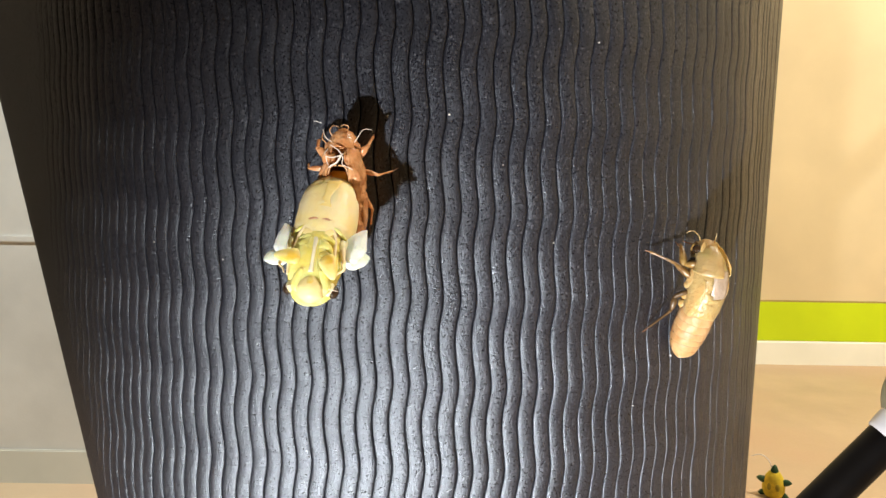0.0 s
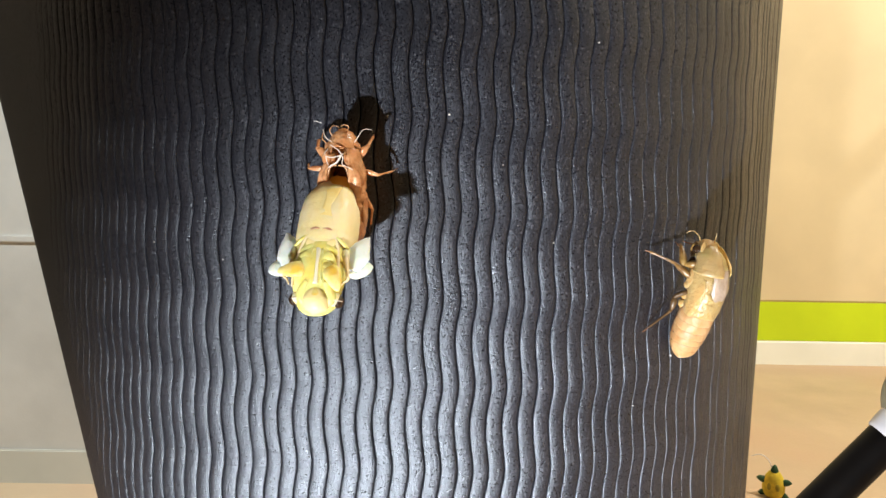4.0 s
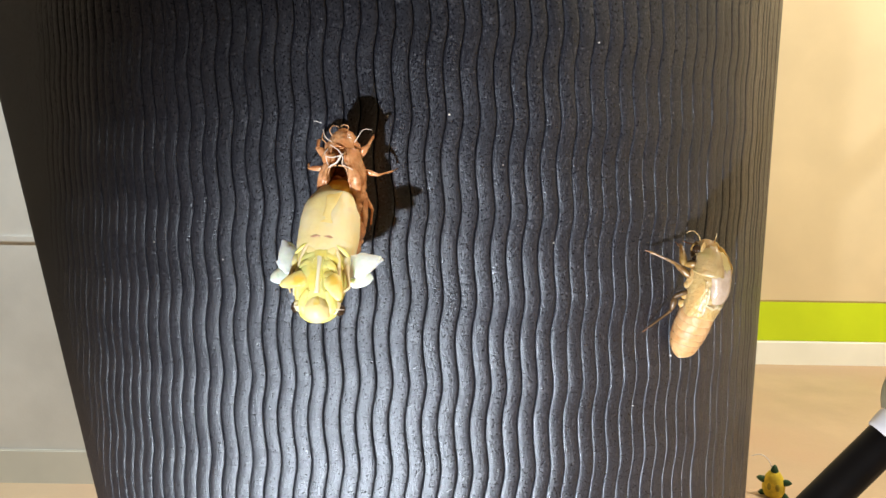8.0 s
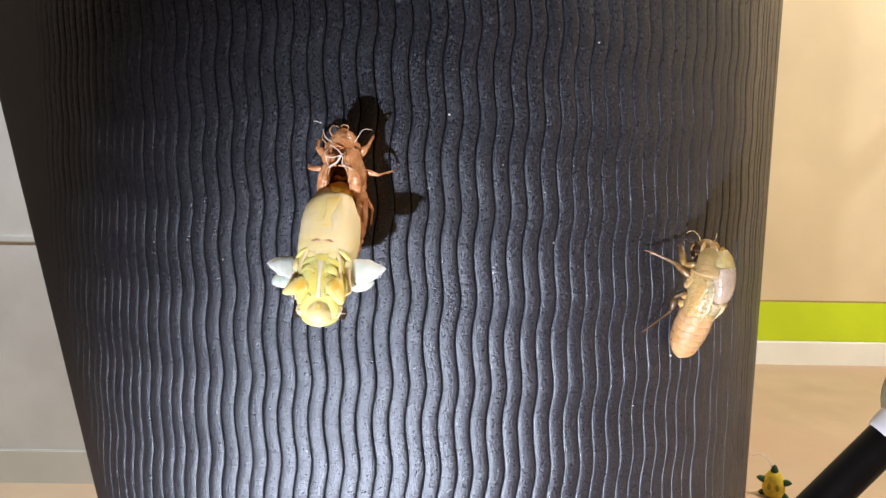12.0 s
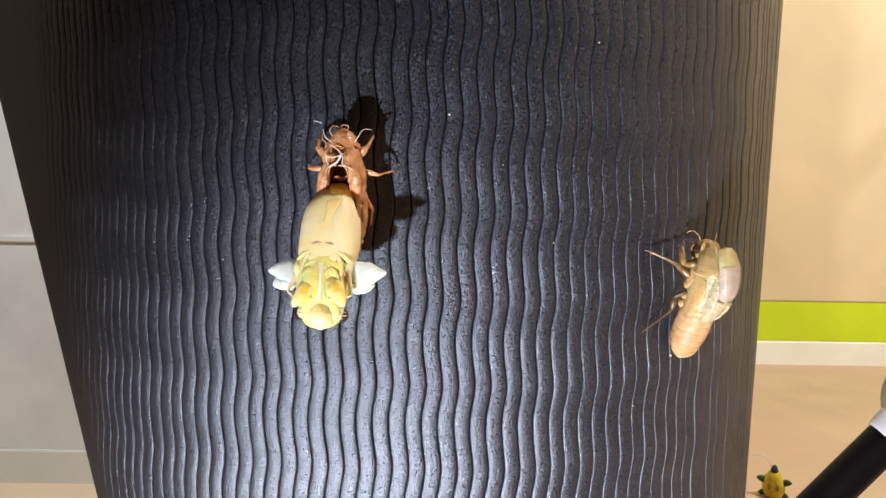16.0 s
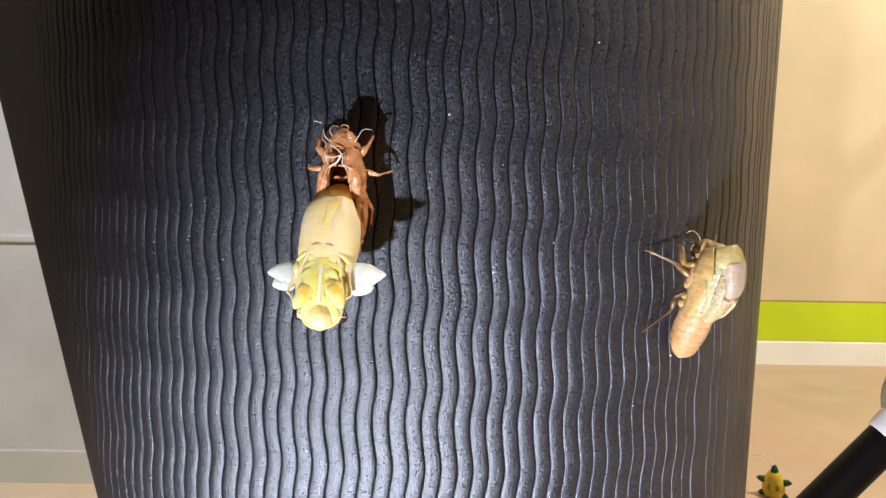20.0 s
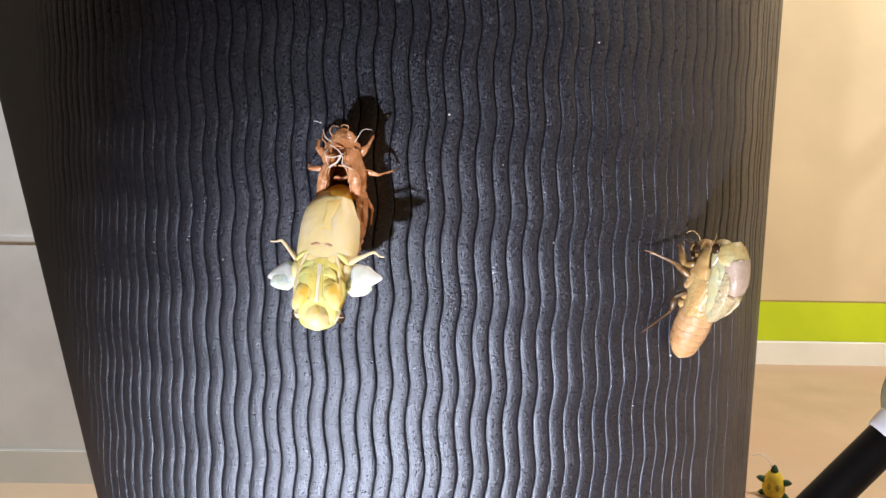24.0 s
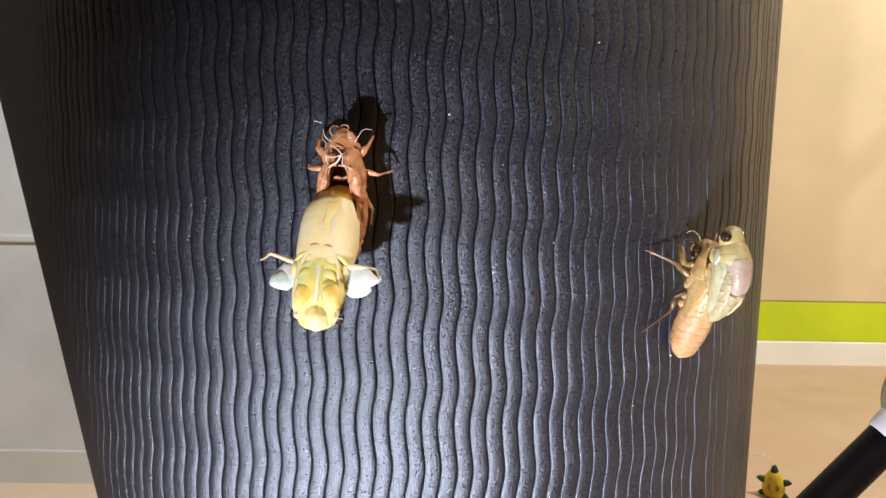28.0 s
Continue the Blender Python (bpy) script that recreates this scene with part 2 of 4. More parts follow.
def box(name, lo, hi, mat, bevel=0.0):
    bm = bmesh.new()
    bmesh.ops.create_cube(bm, size=1.0)
    for v in bm.verts:
        v.co = Vector([(lo[i] + hi[i]) / 2 + v.co[i] * (hi[i] - lo[i]) for i in range(3)])
    if bevel:
        bmesh.ops.bevel(bm, geom=bm.edges[:], offset=bevel, segments=2, affect="EDGES")
    me = bpy.data.meshes.new(name)
    bm.to_mesh(me)
    bm.free()
    me.materials.append(mat)
    return me


# ---------------------------------------------------------------- the room
def structure(name, lo, hi, mat, label, bevel=0.0):
    return tagged(new(name, box(name, lo, hi, mat, bevel)), label, kind="structure")


structure("floor", (-2.1, -4.1, -0.1), (2.1, 2.1, 0.0), FLOOR, "beige vinyl floor with a faint pinkish tone")
structure("wall_back", (-0.16, 1.525, 0.0), (2.1, 1.6, 2.5), WALL_CREAM, "cream painted wall with lime green band")
structure("wall_side", (-2.1, 0.80, 0.0), (-0.16, 1.6, 2.5), WALL_WHITE, "white painted wall meeting the floor")
structure("baseboard_side", (-2.1, 0.7965, -0.01), (-0.16, 0.7995, 0.050), SKIRT_GREY, "pale grey baseboard along the white wall", 0.002)
structure("trim_side_rail", (-2.1, 0.7983, 0.350), (-0.16, 0.7995, 0.359), WALL_WHITE, "thin white rail along the white wall", 0.001)
# unseen enclosure, added; its brown walls and ceiling are darkened to cut bounce light
structure("wall_left", (-2.2, -4.1, 0.0), (-2.1, 1.6, 2.5), DARK_WALL, "unseen dark brown wall added to cut bounce light")
structure("wall_right", (2.1, -4.1, 0.0), (2.2, 1.6, 2.5), WALL_CREAM, "plain cream painted wall")
structure("wall_behind", (-2.2, -4.2, 0.0), (2.2, -4.1, 2.5), DARK_WALL, "unseen dark brown wall added to cut bounce light")
structure("ceiling", (-2.2, -4.2, 2.5), (2.2, 1.6, 2.6), CEILING, "unseen ceiling greyed to cut bounce light")
structure("trim_green_band", (-0.16, 1.519, 0.0596), (2.1, 1.5245, 0.1562), GREEN, "lime green painted band on cream wall", 0.001)
# the shadow gap on top of the band, put in as an ochre strip
structure("trim_band_edge", (-0.16, 1.5205, 0.1566), (2.1, 1.5245, 0.1605), GAP_SHADE, "thin ochre strip painted for the shadow gap above the green band")
structure("baseboard", (-0.16, 1.516, -0.02), (2.1, 1.5245, 0.0591), SKIRT, "off-white baseboard under the green band", 0.003)

# ---------------------------------------------------------------- the ribbed foam mat
PITCH = 0.0041
_u = np.linspace(-0.26, 0.20, 4601)
_c = np.clip(_u, -0.112, 0.105)
_phi = 0.0784 + 6.3497 * _c + 7.6897 * _c ** 2 + 126.282 * _c ** 3
_x = np.concatenate([[0], np.cumsum((np.cos(_phi[1:]) + np.cos(_phi[:-1])) / 2)]) * 0.0001
_y = np.concatenate([[0], np.cumsum((np.sin(_phi[1:]) + np.sin(_phi[:-1])) / 2)]) * 0.0001
_x, _y = _x - _x[2600] + 0.0039, _y - _y[2600]


def sheet(u):
    """Plan of the bent sheet at the arc length u: place and heading."""
    return np.interp(u, _u, _x), np.interp(u, _u, _y), np.interp(u, _u, _phi)


def on_mat(u, z, out=0.0, turn=0.0):
    """A pose on the mat: X along it, Y up, Z away from it."""
    x, y, p = sheet(u)
    m = Matrix(((math.cos(p), 0, math.sin(p), x + out * math.sin(p)), (math.sin(p), 0, -math.cos(p), y - out * math.cos(p)),
                (0, 1, 0, z + H), (0, 0, 0, 1)))
    return m @ pose(0, 0, 0, 0, 0, turn)


def foam_mat():
    per = 9
    first, last = -52, 38
    rng = np.random.RandomState(4)
    shift = np.cumsum(rng.normal(0, 0.02, last - first + 1))
    shift = (shift - np.linspace(shift[0], shift[-1], len(shift))) * 0.6
    height = 1 + rng.normal(0, 0.08, last - first + 1)
    t = np.concatenate([[0.0, 0.016, 0.026, 0.042, 0.075], np.linspace(0.14, 0.86, per - 2), [0.925, 0.958, 0.974, 0.984]])
    w = np.abs(2 * t - 1)
    gap = np.clip((1 - w - 0.034) / 0.024, 0, 1)
    dome = 0.19 * (1 - w ** 14) + 0.31 * (1 - w ** 2.5)
    zs = np.concatenate([np.arange(-H, -0.16, 0.006), np.arange(-0.16, 0.12, 0.002), np.arange(0.12, 0.1801, 0.006)])
    base, hgt = [], []
    for i in range(first, last):
        q = i - first
        s0, s1 = i + shift[q], i + 1 + shift[min(q + 1, len(shift) - 1)]
        # ridges flatten and the cuts close towards the bent side
        flat = 1 - 0.62 * min(max((i * PITCH - 0.015) / 0.045, 0.0), 1.0)
        tt = np.where(t < 0.035, t * flat, np.where(t > 0.965, 1 - (1 - t) * flat, t))
        base += list((s0 + (s1 - s0) * tt) * PITCH)
        cut = 0.62 * (0.4 + 0.6 * flat)
        hgt += list((cut * gap + dome * flat + 1 - cut - 0.50 * flat) * 0.0011 * height[q])
    base, hgt = np.array(base), np.array(hgt)
    nu, nz = len(base), len(zs)
    turn = 2 * np.pi * (zs[:, None] - 0.0368) / 0.0220 + 0.25 * np.sin(base[None, :] * 45)
    rough = rng.normal(0, 1, (nz // 6 + 2, last - first + 1))
    k = np.arange(nz) / 6.0
    k0, f = k.astype(int), (k % 1)[:, None]
    jit = rough[k0] * (1 - f) + rough[k0 + 1] * f
    jit = jit[:, np.minimum((np.arange(nu) + len(t) // 2) // len(t), last - first)]
    wave = np.cos(turn) + 0.12 * np.cos(2 * turn + 0.8) + 0.13 * jit
    U = base[None, :] + 0.00056 * wave
    lo = -0.1745 - 0.56 * np.clip(zs, -0.2, 0.2)
    hi = 0.1428 + 0.075 * np.clip(zs, -0.2, 0.2)
    low, high = U < lo[:, None], U > hi[:, None]
    U = np.clip(U, lo[:, None], hi[:, None])
    hh = np.where(low | high, 0.0, hgt[None, :]) * (1 + 0.06 * np.sin(zs[:, None] * 310 + base[None, :] * 90))
    X, Y, P = sheet(U)
    edge = np.minimum((U - lo[:, None]), (hi[:, None] - U))
    drop = -0.0012 * np.exp(-edge / 0.001)
    # the ribs run out into a smooth border along both side edges
    run = np.minimum(np.clip((U - lo[:, None] - 0.010) / 0.022, 0, 1), np.clip((hi[:, None] - U - 0.003) / 0.010, 0, 1))
    run = run * np.clip((U + 0.150) / 0.035, 0, 1)
    hh = 0.0008 + (hh - 0.0008) * run
    out = hh - 0.0010 + drop
    front = np.stack([X + np.sin(P) * out, Y - np.cos(P) * out, np.broadcast_to(zs[:, None] + H, X.shape)], -1).reshape(-1, 3)
    back = np.stack([X - np.sin(P) * 0.0075, Y + np.cos(P) * 0.0075, np.broadcast_to(zs[:, None] + H, X.shape)], -1)
    cols = np.arange(0, nu, 6)
    cols = np.append(cols, nu - 1) if cols[-1] != nu - 1 else cols
    back = back[:, cols].reshape(-1, 3)
    faces = []
    keep = ~((low[:, :-1] & low[:, 1:]) | (high[:, :-1] & high[:, 1:]))
    for k in range(nz - 1):
        ok = keep[k] | keep[k + 1]
        for j in np.nonzero(ok)[0]:
            a = k * nu + int(j)
            faces.append((a, a + 1, a + nu + 1, a + nu))
    o, nb = nu * nz, len(cols)
    for k in range(nz - 1):
        for j in range(nb - 1):
            a = o + k * nb + j
            faces.append((a, a + nb, a + nb + 1, a + 1))
        for fj, bj in ((0, 0), (nu - 1, nb - 1)):
            f0, b0 = k * nu + fj, o + k * nb + bj
            faces.append((f0, f0 + nu, b0 + nb, b0))
    me = mesh_from("foam_mat", np.vstack([front, back]), faces, FOAM)
    return tagged(new("foam_mat", me), "black ribbed foam mat with wavy grooves, bent upright", "foam mat")


foam_mat()


# ---------------------------------------------------------------- cast shell with the adult hanging out of it
LEFT = on_mat(-0.02976, -0.00473)


def hanging_shell():
    e = thing("cicada_shell", "split amber cicada shell clinging to the black foam mat", "cicada shell", LEFT, "cicada shells")
    lift = 1.6

    def opening(s, a):
        y = 14.6 - s * 31.6
        if not (-9.5 < y < 6.6):
            return False
        half = 0.42 + 0.10 * min(1.0, (6.6 - y) / 4.0) + (0.30 if y < 0 else 0.0)
        return abs(a - math.pi / 2) < half

    rings = [(3.3, 14.6, 5.4, 0.9, 0.8), (3.3, 13.8, 5.4, 2.2, 2.1), (3.2, 12.0, 5.5, 2.9, 3.2), (3.2, 9.6, 5.6, 3.6, 3.9),
             (3.4, 6.0, 5.8, 4.7, 5.2), (3.2, 2.5, 5.7, 5.0, 5.4), (3.0, -1.0, 5.5, 5.6, 5.3), (3.0, -6.0, 5.2, 5.3, 5.0),
             (2.8, -11.0, 5.0, 4.6, 4.3), (2.6, -15.0, 4.6, 3.0, 3.0), (2.5, -17.0, 4.4, 0.8, 0.8)]

    def relief(s, a):
        y = 14.6 - s * 31.6
        g = 1 + 0.025 * math.sin(a * 5 + s * 21) + 0.03 * math.sin(s * 46)
        return g - (0.05 if abs((y + 2) / 2.6 - round((y + 2) / 2.6)) < 0.12 and y < 0 else 0)

    rings = [(x, y, z + lift, a, b) for x, y, z, a, b in rings]
    body = part("body", loft("body", rings, SHELL, 52, 9, relief=relief, cut=opening, lump=0.09), e, "hollow amber body split along its back")
    mod = body.modifiers.new("thick", "SOLIDIFY")
    mod.thickness, mod.offset = 0.0003, -1
    part("lining", loft("lining", [(3.2, 9.5, 3.4, 1.5, 1.4), (3.2, 5, 3.2, 3.2, 2.2), (3.0, 0, 3.2, 3.8, 2.4), (3, -7, 3.2, 3.2, 2)], SHELL_SHADE, 16, 3), e, "inside of the shell with its shade in the brown")
    for sx in (-1, 1):
        part("eye", ball("eye", (3.2 + sx * 3.0, 11.0, 7.6), (1.15, 1.3, 1.3), SHELL), e, "cloudy empty eye cap")
    # face plates at the front of the head
    part("face_plate", loft("face_plate", [(3.3, 14.9, 6.6, 0.6, 0.5), (3.3, 14.2, 7.6, 1.5, 1.0), (3.3, 12.8, 8.6, 1.7, 1.1), (3.3, 11.4, 9.0, 1.2, 0.8), (3.3, 10.6, 9.0, 0.5, 0.4)], SHELL, 18, 5, lump=0.12, relief=lambda q, a: 1 + 0.06 * math.sin(q * 38)), e)
    for sx in (-1, 1):
        part("collar_lobe", ball("collar_lobe", (3.1 + sx * 2.5, 8.6, 9.3), (1.7, 2.0, 1.7), SHELL), e, "lumpy amber lobe beside the split")
        part("back_lobe", loft("back_lobe", [(3.2 + sx * 2.6, 7.4, 10.4, 0.5, 0.5), (3.3 + sx * 3.4, 5.0, 10.6, 1.3, 1.1), (3.2 + sx * 3.8, 2.0, 10.4, 1.4, 1.1), (3.1 + sx * 4.4, -1.4, 9.4, 0.9, 0.8)], SHELL, 14, 5), e)
        part("wing_pad", loft("wing_pad", [(3.1 + sx * 4.6, 3.0, 8.2, 0.6, 1.2), (3.0 + sx * 5.4, -1.0, 7.8, 0.7, 1.9), (2.9 + sx * 5.5, -5.6, 7.2, 0.6, 1.7), (2.9 + sx * 5.0, -8.6, 6.6, 0.2, 0.5)], SHELL, 14, 5), e, "translucent amber wing pad")
    # solid dark balls stand for shaded cavities in the shell
    for x, y, z, rx, ry in ((4.5, 9.7, 9.9, 0.8, 0.6), (1.6, 9.4, 9.8, 0.7, 0.6), (5.9, 6.6, 10.6, 0.4, 0.5), (6.9, 3.2, 10.0, 0.35, 0.6), (0.2, 4.2, 10.4, 0.4, 0.6)):
        part("hollow", ball("hollow", (x, y, z), (rx, ry, 1.0), SHELL_SHADE, 12), e, "dark brown ball painted as the shade of a cavity")
    # edges of the split
    for sx in (-1, 1):
        part("split_edge", wire("split_edge", [(3.2 + sx * 0.2, 6.9, 12.3), (3.3 + sx * 1.6, 6.5, 12.1), (3.3 + sx * 2.4, 4.4, 11.9), (3.1 + sx * 3.1, 0.5, 11.4)], 0.16, 0.16, SHELL), e)
    leg(e, "foreleg", (6.2, 8.8, 6.6), (8.9, 11.2, 7.4), (9.4, 13.6, 3.6), (9.0, 14.6, 0.2), 1.0, SHELL, CLAW, "thick amber digging foreleg")
    leg(e, "foreleg", (0.0, 8.8, 6.2), (-2.9, 10.6, 6.4), (-3.8, 12.8, 2.4), (-3.6, 13.6, 0.2), 1.1, SHELL, CLAW, "thick amber digging foreleg")
    leg(e, "middle_leg", (6.9, 5.9, 6.0), (11.2, 4.9, 5.6), (13.8, 5.9, 1.6), (15.0, 6.7, 0.2), 0.62, SHELL, CLAW, "slender amber leg")
    leg(e, "middle_leg", (-0.6, 6.2, 5.6), (-5.4, 6.2, 5.2), (-6.6, 7.2, 1.8), (-6.5, 7.9, 0.2), 0.65, SHELL, CLAW, "slender amber leg")
    leg(e, "hind_leg", (7.0, 1.0, 5.6), (9.9, -3.0, 5.6), (8.8, -6.8, 2.2), (7.8, -8.8, 0.2), 0.7, SHELL, CLAW, "slender amber leg")
    leg(e, "hind_leg", (-1.0, 1.0, 5.0), (-4.0, -2.6, 4.6), (-4.4, -6.6, 1.6), (-3.9, -8.2, 0.2), 0.7, SHELL, CLAW, "slender amber leg")
    part("antenna", wire("antenna", [(6.0, 11.9, 8.5), (7.2, 13.2, 9.7), (8.6, 14.8, 10.3), (10.4, 14.8, 10.1)], 0.11, 0.05, THREAD), e)
    part("antenna", wire("antenna", [(1.5, 12.0, 9.5), (0.3, 12.8, 10.5), (-0.3, 13.9, 10.5), (-0.6, 14.9, 10.2)], 0.11, 0.05, THREAD), e)
    threads = [[(1.2, 11.4, 10.9), (3.4, 10.2, 12.3), (4.5, 8.6, 12.7), (4.4, 7.2, 12.5), (5.8, 6.4, 12.2), (6.6, 6.0, 11.8)],
               [(0.4, 8.9, 11.7), (2.0, 8.6, 12.5), (3.9, 9.0, 12.8), (4.6, 9.4, 12.5)],
               [(4.2, 9.2, 12.6), (3.2, 7.6, 12.5), (1.8, 6.8, 12.3), (0.8, 6.2, 11.7)],
               [(0.4, 8.9, 11.7), (0.8, 7.6, 11.9), (1.2, 6.9, 12.0)],
               [(0.6, 10.6, 10.3), (0.1, 9.6, 11.1), (0.4, 8.9, 11.7)]]
    for w, pts in zip((0.12, 0.15, 0.24, 0.13, 0.1), threads):
        part("lining_thread", wire("lining_thread", pts, w, w * 0.7, THREAD), e, "white shed windpipe lining")
    # curled feelers and torn skin round the head
    for pts in ([(1.4, 13.2, 9.2), (0.8, 14.6, 9.8), (1.6, 15.6, 9.8), (2.8, 15.4, 9.6)], [(4.2, 14.4, 8.4), (4.9, 15.4, 8.8), (4.0, 15.9, 9.0), (3.0, 15.5, 9.0)],
                [(0.0, 11.8, 9.4), (-0.9, 12.8, 9.8), (-0.7, 14.0, 9.9)]):
        part("feeler", wire("feeler", pts, 0.13, 0.07, SHELL), e)
    for x, y, z, r in ((5.2, 10.8, 9.0, 0.7), (1.2, 10.6, 9.0, 0.7), (6.3, 8.0, 9.6, 0.9), (0.4, 7.6, 9.6, 0.9), (7.2, 4.6, 9.6, 0.9), (7.4, 1.4, 9.2, 0.8), (-0.8, 3.4, 9.8, 0.8)):
        part("knob", ball("knob", (x, y, z), (r, r * 1.2, r), SHELL, 12), e)
    part("inner_fold", loft("inner_fold", [(0.6, 3.2, 7.2, 0.3, 0.3), (1.8, 4.2, 7.9, 0.5, 0.4), (3.3, 3.8, 8.2, 0.5, 0.4), (4.8, 4.3, 7.9, 0.5, 0.4), (5.8, 3.3, 7.2, 0.3, 0.3)], SHELL, 10, 5, lump=0.2), e, "torn brown fold inside the split")
    # the front end stands further off the mat
    for o in e.children_recursive:
        for v in o.data.vertices:
            d = 0.0026 * min(max((v.co.y - 0.001) / 0.009, 0.0), 1.0) * min(max(v.co.z / 0.006, 0.0), 1.0)
            v.co.z += d
            v.co.x += 0.28 * d
    return e


hanging_shell()


def hanging_cicada():
    e = thing("cicada", "soft pale yellow-green cicada hanging backwards from its shell", "cicada", LEFT @ pose(0.003, -0.0017, 0.010, -26.4, 0, -3.8), "cicadas")

    def belly(s, a):
        f = s * 9.0
        ring = 0.010 * math.exp(-((f - round(f)) / 0.10) ** 2)
        return 1 - ring - 0.03 * math.exp(-((a - math.pi / 2) / 0.25) ** 2) * math.exp(-((s - 0.5) / 0.2) ** 2)

    part("abdomen", loft("abdomen", [(0.0, 2.6, -2.6, 1.6, 1.2), (-0.2, 1.2, -1.2, 3.2, 2.8), (-0.5, -0.2, -0.3, 4.4, 4.0), (-0.7, -1.6, 0.1, 5.2, 4.7), (-0.9, -4.0, 0.3, 6.3, 5.2), (-0.7, -7.5, 0.3, 6.7, 5.4),
                                     (-0.6, -11.0, 0.1, 6.7, 5.3), (-0.7, -14.0, 0, 6.4, 5.0), (-0.8, -16.5, 0, 5.6, 4.3)], SKIN, 36, 7, relief=belly, square=2.25, lump=0.012), e, "smooth pale green-yellow abdomen")
    part("abdomen_tip", loft("abdomen_tip", [(0.4, 3.6, -1.4, 1.6, 1.2), (0.3, 2.4, 0.0, 2.8, 2.2), (0.1, 0.9, 1.5, 3.3, 2.4), (-0.1, -0.7, 2.7, 2.7, 1.8), (-0.2, -1.8, 3.2, 1.2, 0.9)], SKIN_AMBER, 20, 6), e, "orange-yellow tip of the abdomen")
    part("belly_strip", loft("belly_strip", [(0.1, 0.4, 3.2, 1.6, 0.2), (0.1, -0.8, 4.1, 1.8, 0.22), (0.1, -2.2, 4.88, 1.6, 0.24), (0.1, -3.8, 5.22, 1.3, 0.24), (-0.1, -5.2, 5.34, 1.0, 0.24), (-0.3, -6.6, 5.40, 1.0, 0.24), (-0.5, -8.8, 5.36, 1.75, 0.2), (-0.5, -9.5, 5.20, 1.6, 0.05)], PLATE, 18, 5, square=2.6, lump=0.03), e, "yellow strip down the middle of the belly")
    for x, y, z, w in ((0.1, -2.9, 5.30, 1.25), (0.0, -4.4, 5.50, 1.0), (-0.4, -8.0, 5.57, 1.1)):
        part("belly_crease", loft("belly_crease", [(x - w, y, z - 0.12, 0.05, 0.04), (x, y - 0.12, z, 0.13, 0.07), (x + w, y, z - 0.12, 0.05, 0.04)], PLATE_PALE, 8, 4, lump=0), e)
    part("belly_band", loft("belly_band", [(-5.0, -11.6, 3.7, 0.3, 0.15), (-2.8, -11.2, 4.72, 1.1, 0.32), (-0.6, -10.9, 4.98, 1.2, 0.34), (1.6, -11.2, 4.72, 1.1, 0.32), (3.8, -11.6, 3.7, 0.3, 0.15)], SKIN_CREAM, 12, 5), e, "pale cream band")
    for sx in (-1, 1):
        part("brown_mark", loft("brown_mark", [(-0.6 + sx * 0.35, -12.15, 5.16, 0.12, 0.08), (-0.6 + sx * 1.3, -12.05, 5.12, 0.34, 0.13), (-0.6 + sx * 2.3, -12.25, 4.92, 0.30, 0.12), (-0.6 + sx * 3.1, -12.1, 4.64, 0.1, 0.06)], SKIN_BROWN, 8, 5), e, "soft pinkish brown crease")

    part("thorax", loft("thorax", [(-0.7, -12.4, -0.4, 5.2, 4.2), (-0.8, -15.5, 0, 6.0, 4.7), (-0.8, -19.0, 0.2, 5.8, 4.7), (-0.4, -22.5, 0.2, 5.5, 4.3), (-0.2, -25.0, 0, 4.9, 3.8), (-0.1, -26.5, 0, 4.0, 3.2)], SKIN_LEMON, 28, 6, square=2.3,
                        relief=lambda s, a: 1 + 0.02 * math.sin(s * 14) + 0.02 * math.sin(3 * a + s * 9)), e)
    part("head", loft("head", [(-0.1, -24.2, -0.6, 4.2, 3.2), (-0.1, -25.8, -0.4, 4.7, 3.4), (0.0, -27.2, -0.2, 4.3, 3.3), (0.2, -28.4, 0.2, 3.0, 2.6), (0.3, -29.2, 0.4, 1.2, 1.0)], SKIN_LEMON, 26, 6, square=2.2), e)
    part("forehead", loft("forehead", [(0.3, -24.3, 2.8, 1.0, 0.6), (0.3, -25.8, 2.4, 2.3, 1.5), (0.35, -27.2, 1.8, 2.9, 2.1), (0.35, -28.6, 0.8, 2.6, 2.0), (0.35, -29.5, 0.1, 1.0, 1.2)], PLATE_PALE, 24, 6), e, "bulging lemon-yellow forehead")
    part("forehead_stripe", loft("forehead_stripe", [(0.3, -24.8, 3.2, 0.5, 0.4), (0.35, -27.0, 2.95, 1.5, 0.95), (0.35, -28.5, 1.8, 1.4, 1.05), (0.35, -29.4, 0.45, 0.5, 0.6)], SKIN_YELLOW, 20, 6), e, "orange-yellow patch down the forehead")
    for sx in (-1, 1):
        part("eye", ball("eye", (-0.15 + sx * 4.8, -26.6, -0.1), (1.15, 1.4, 1.3), EYE_DARK, 20), e, "glossy dark brown eye")
        part("eye_rim", ball("eye_rim", (-0.15 + sx * 3.7, -26.3, 0.5), (1.5, 1.6, 1.5), SKIN, 16), e)
        part("antenna", wire("antenna", [(0.1 + sx * 3.0, -27.2, 2.4), (0.1 + sx * 4.3, -27.2, 2.0), (0.1 + sx * 5.6, -26.8, 0.8)], 0.2, 0.07, THREAD), e, "short pale antenna")
        part("cheek", loft("cheek", [(0.2 + sx * 2.0, -23.9, 4.0, 0.5, 0.4), (0.2 + sx * 2.8, -25.4, 2.7, 1.1, 0.9), (0.2 + sx * 3.0, -26.9, 1.7, 1.2, 1.1), (0.2 + sx * 2.4, -28.2, 1.2, 0.6, 0.6)], SKIN_LEMON, 14, 5), e)
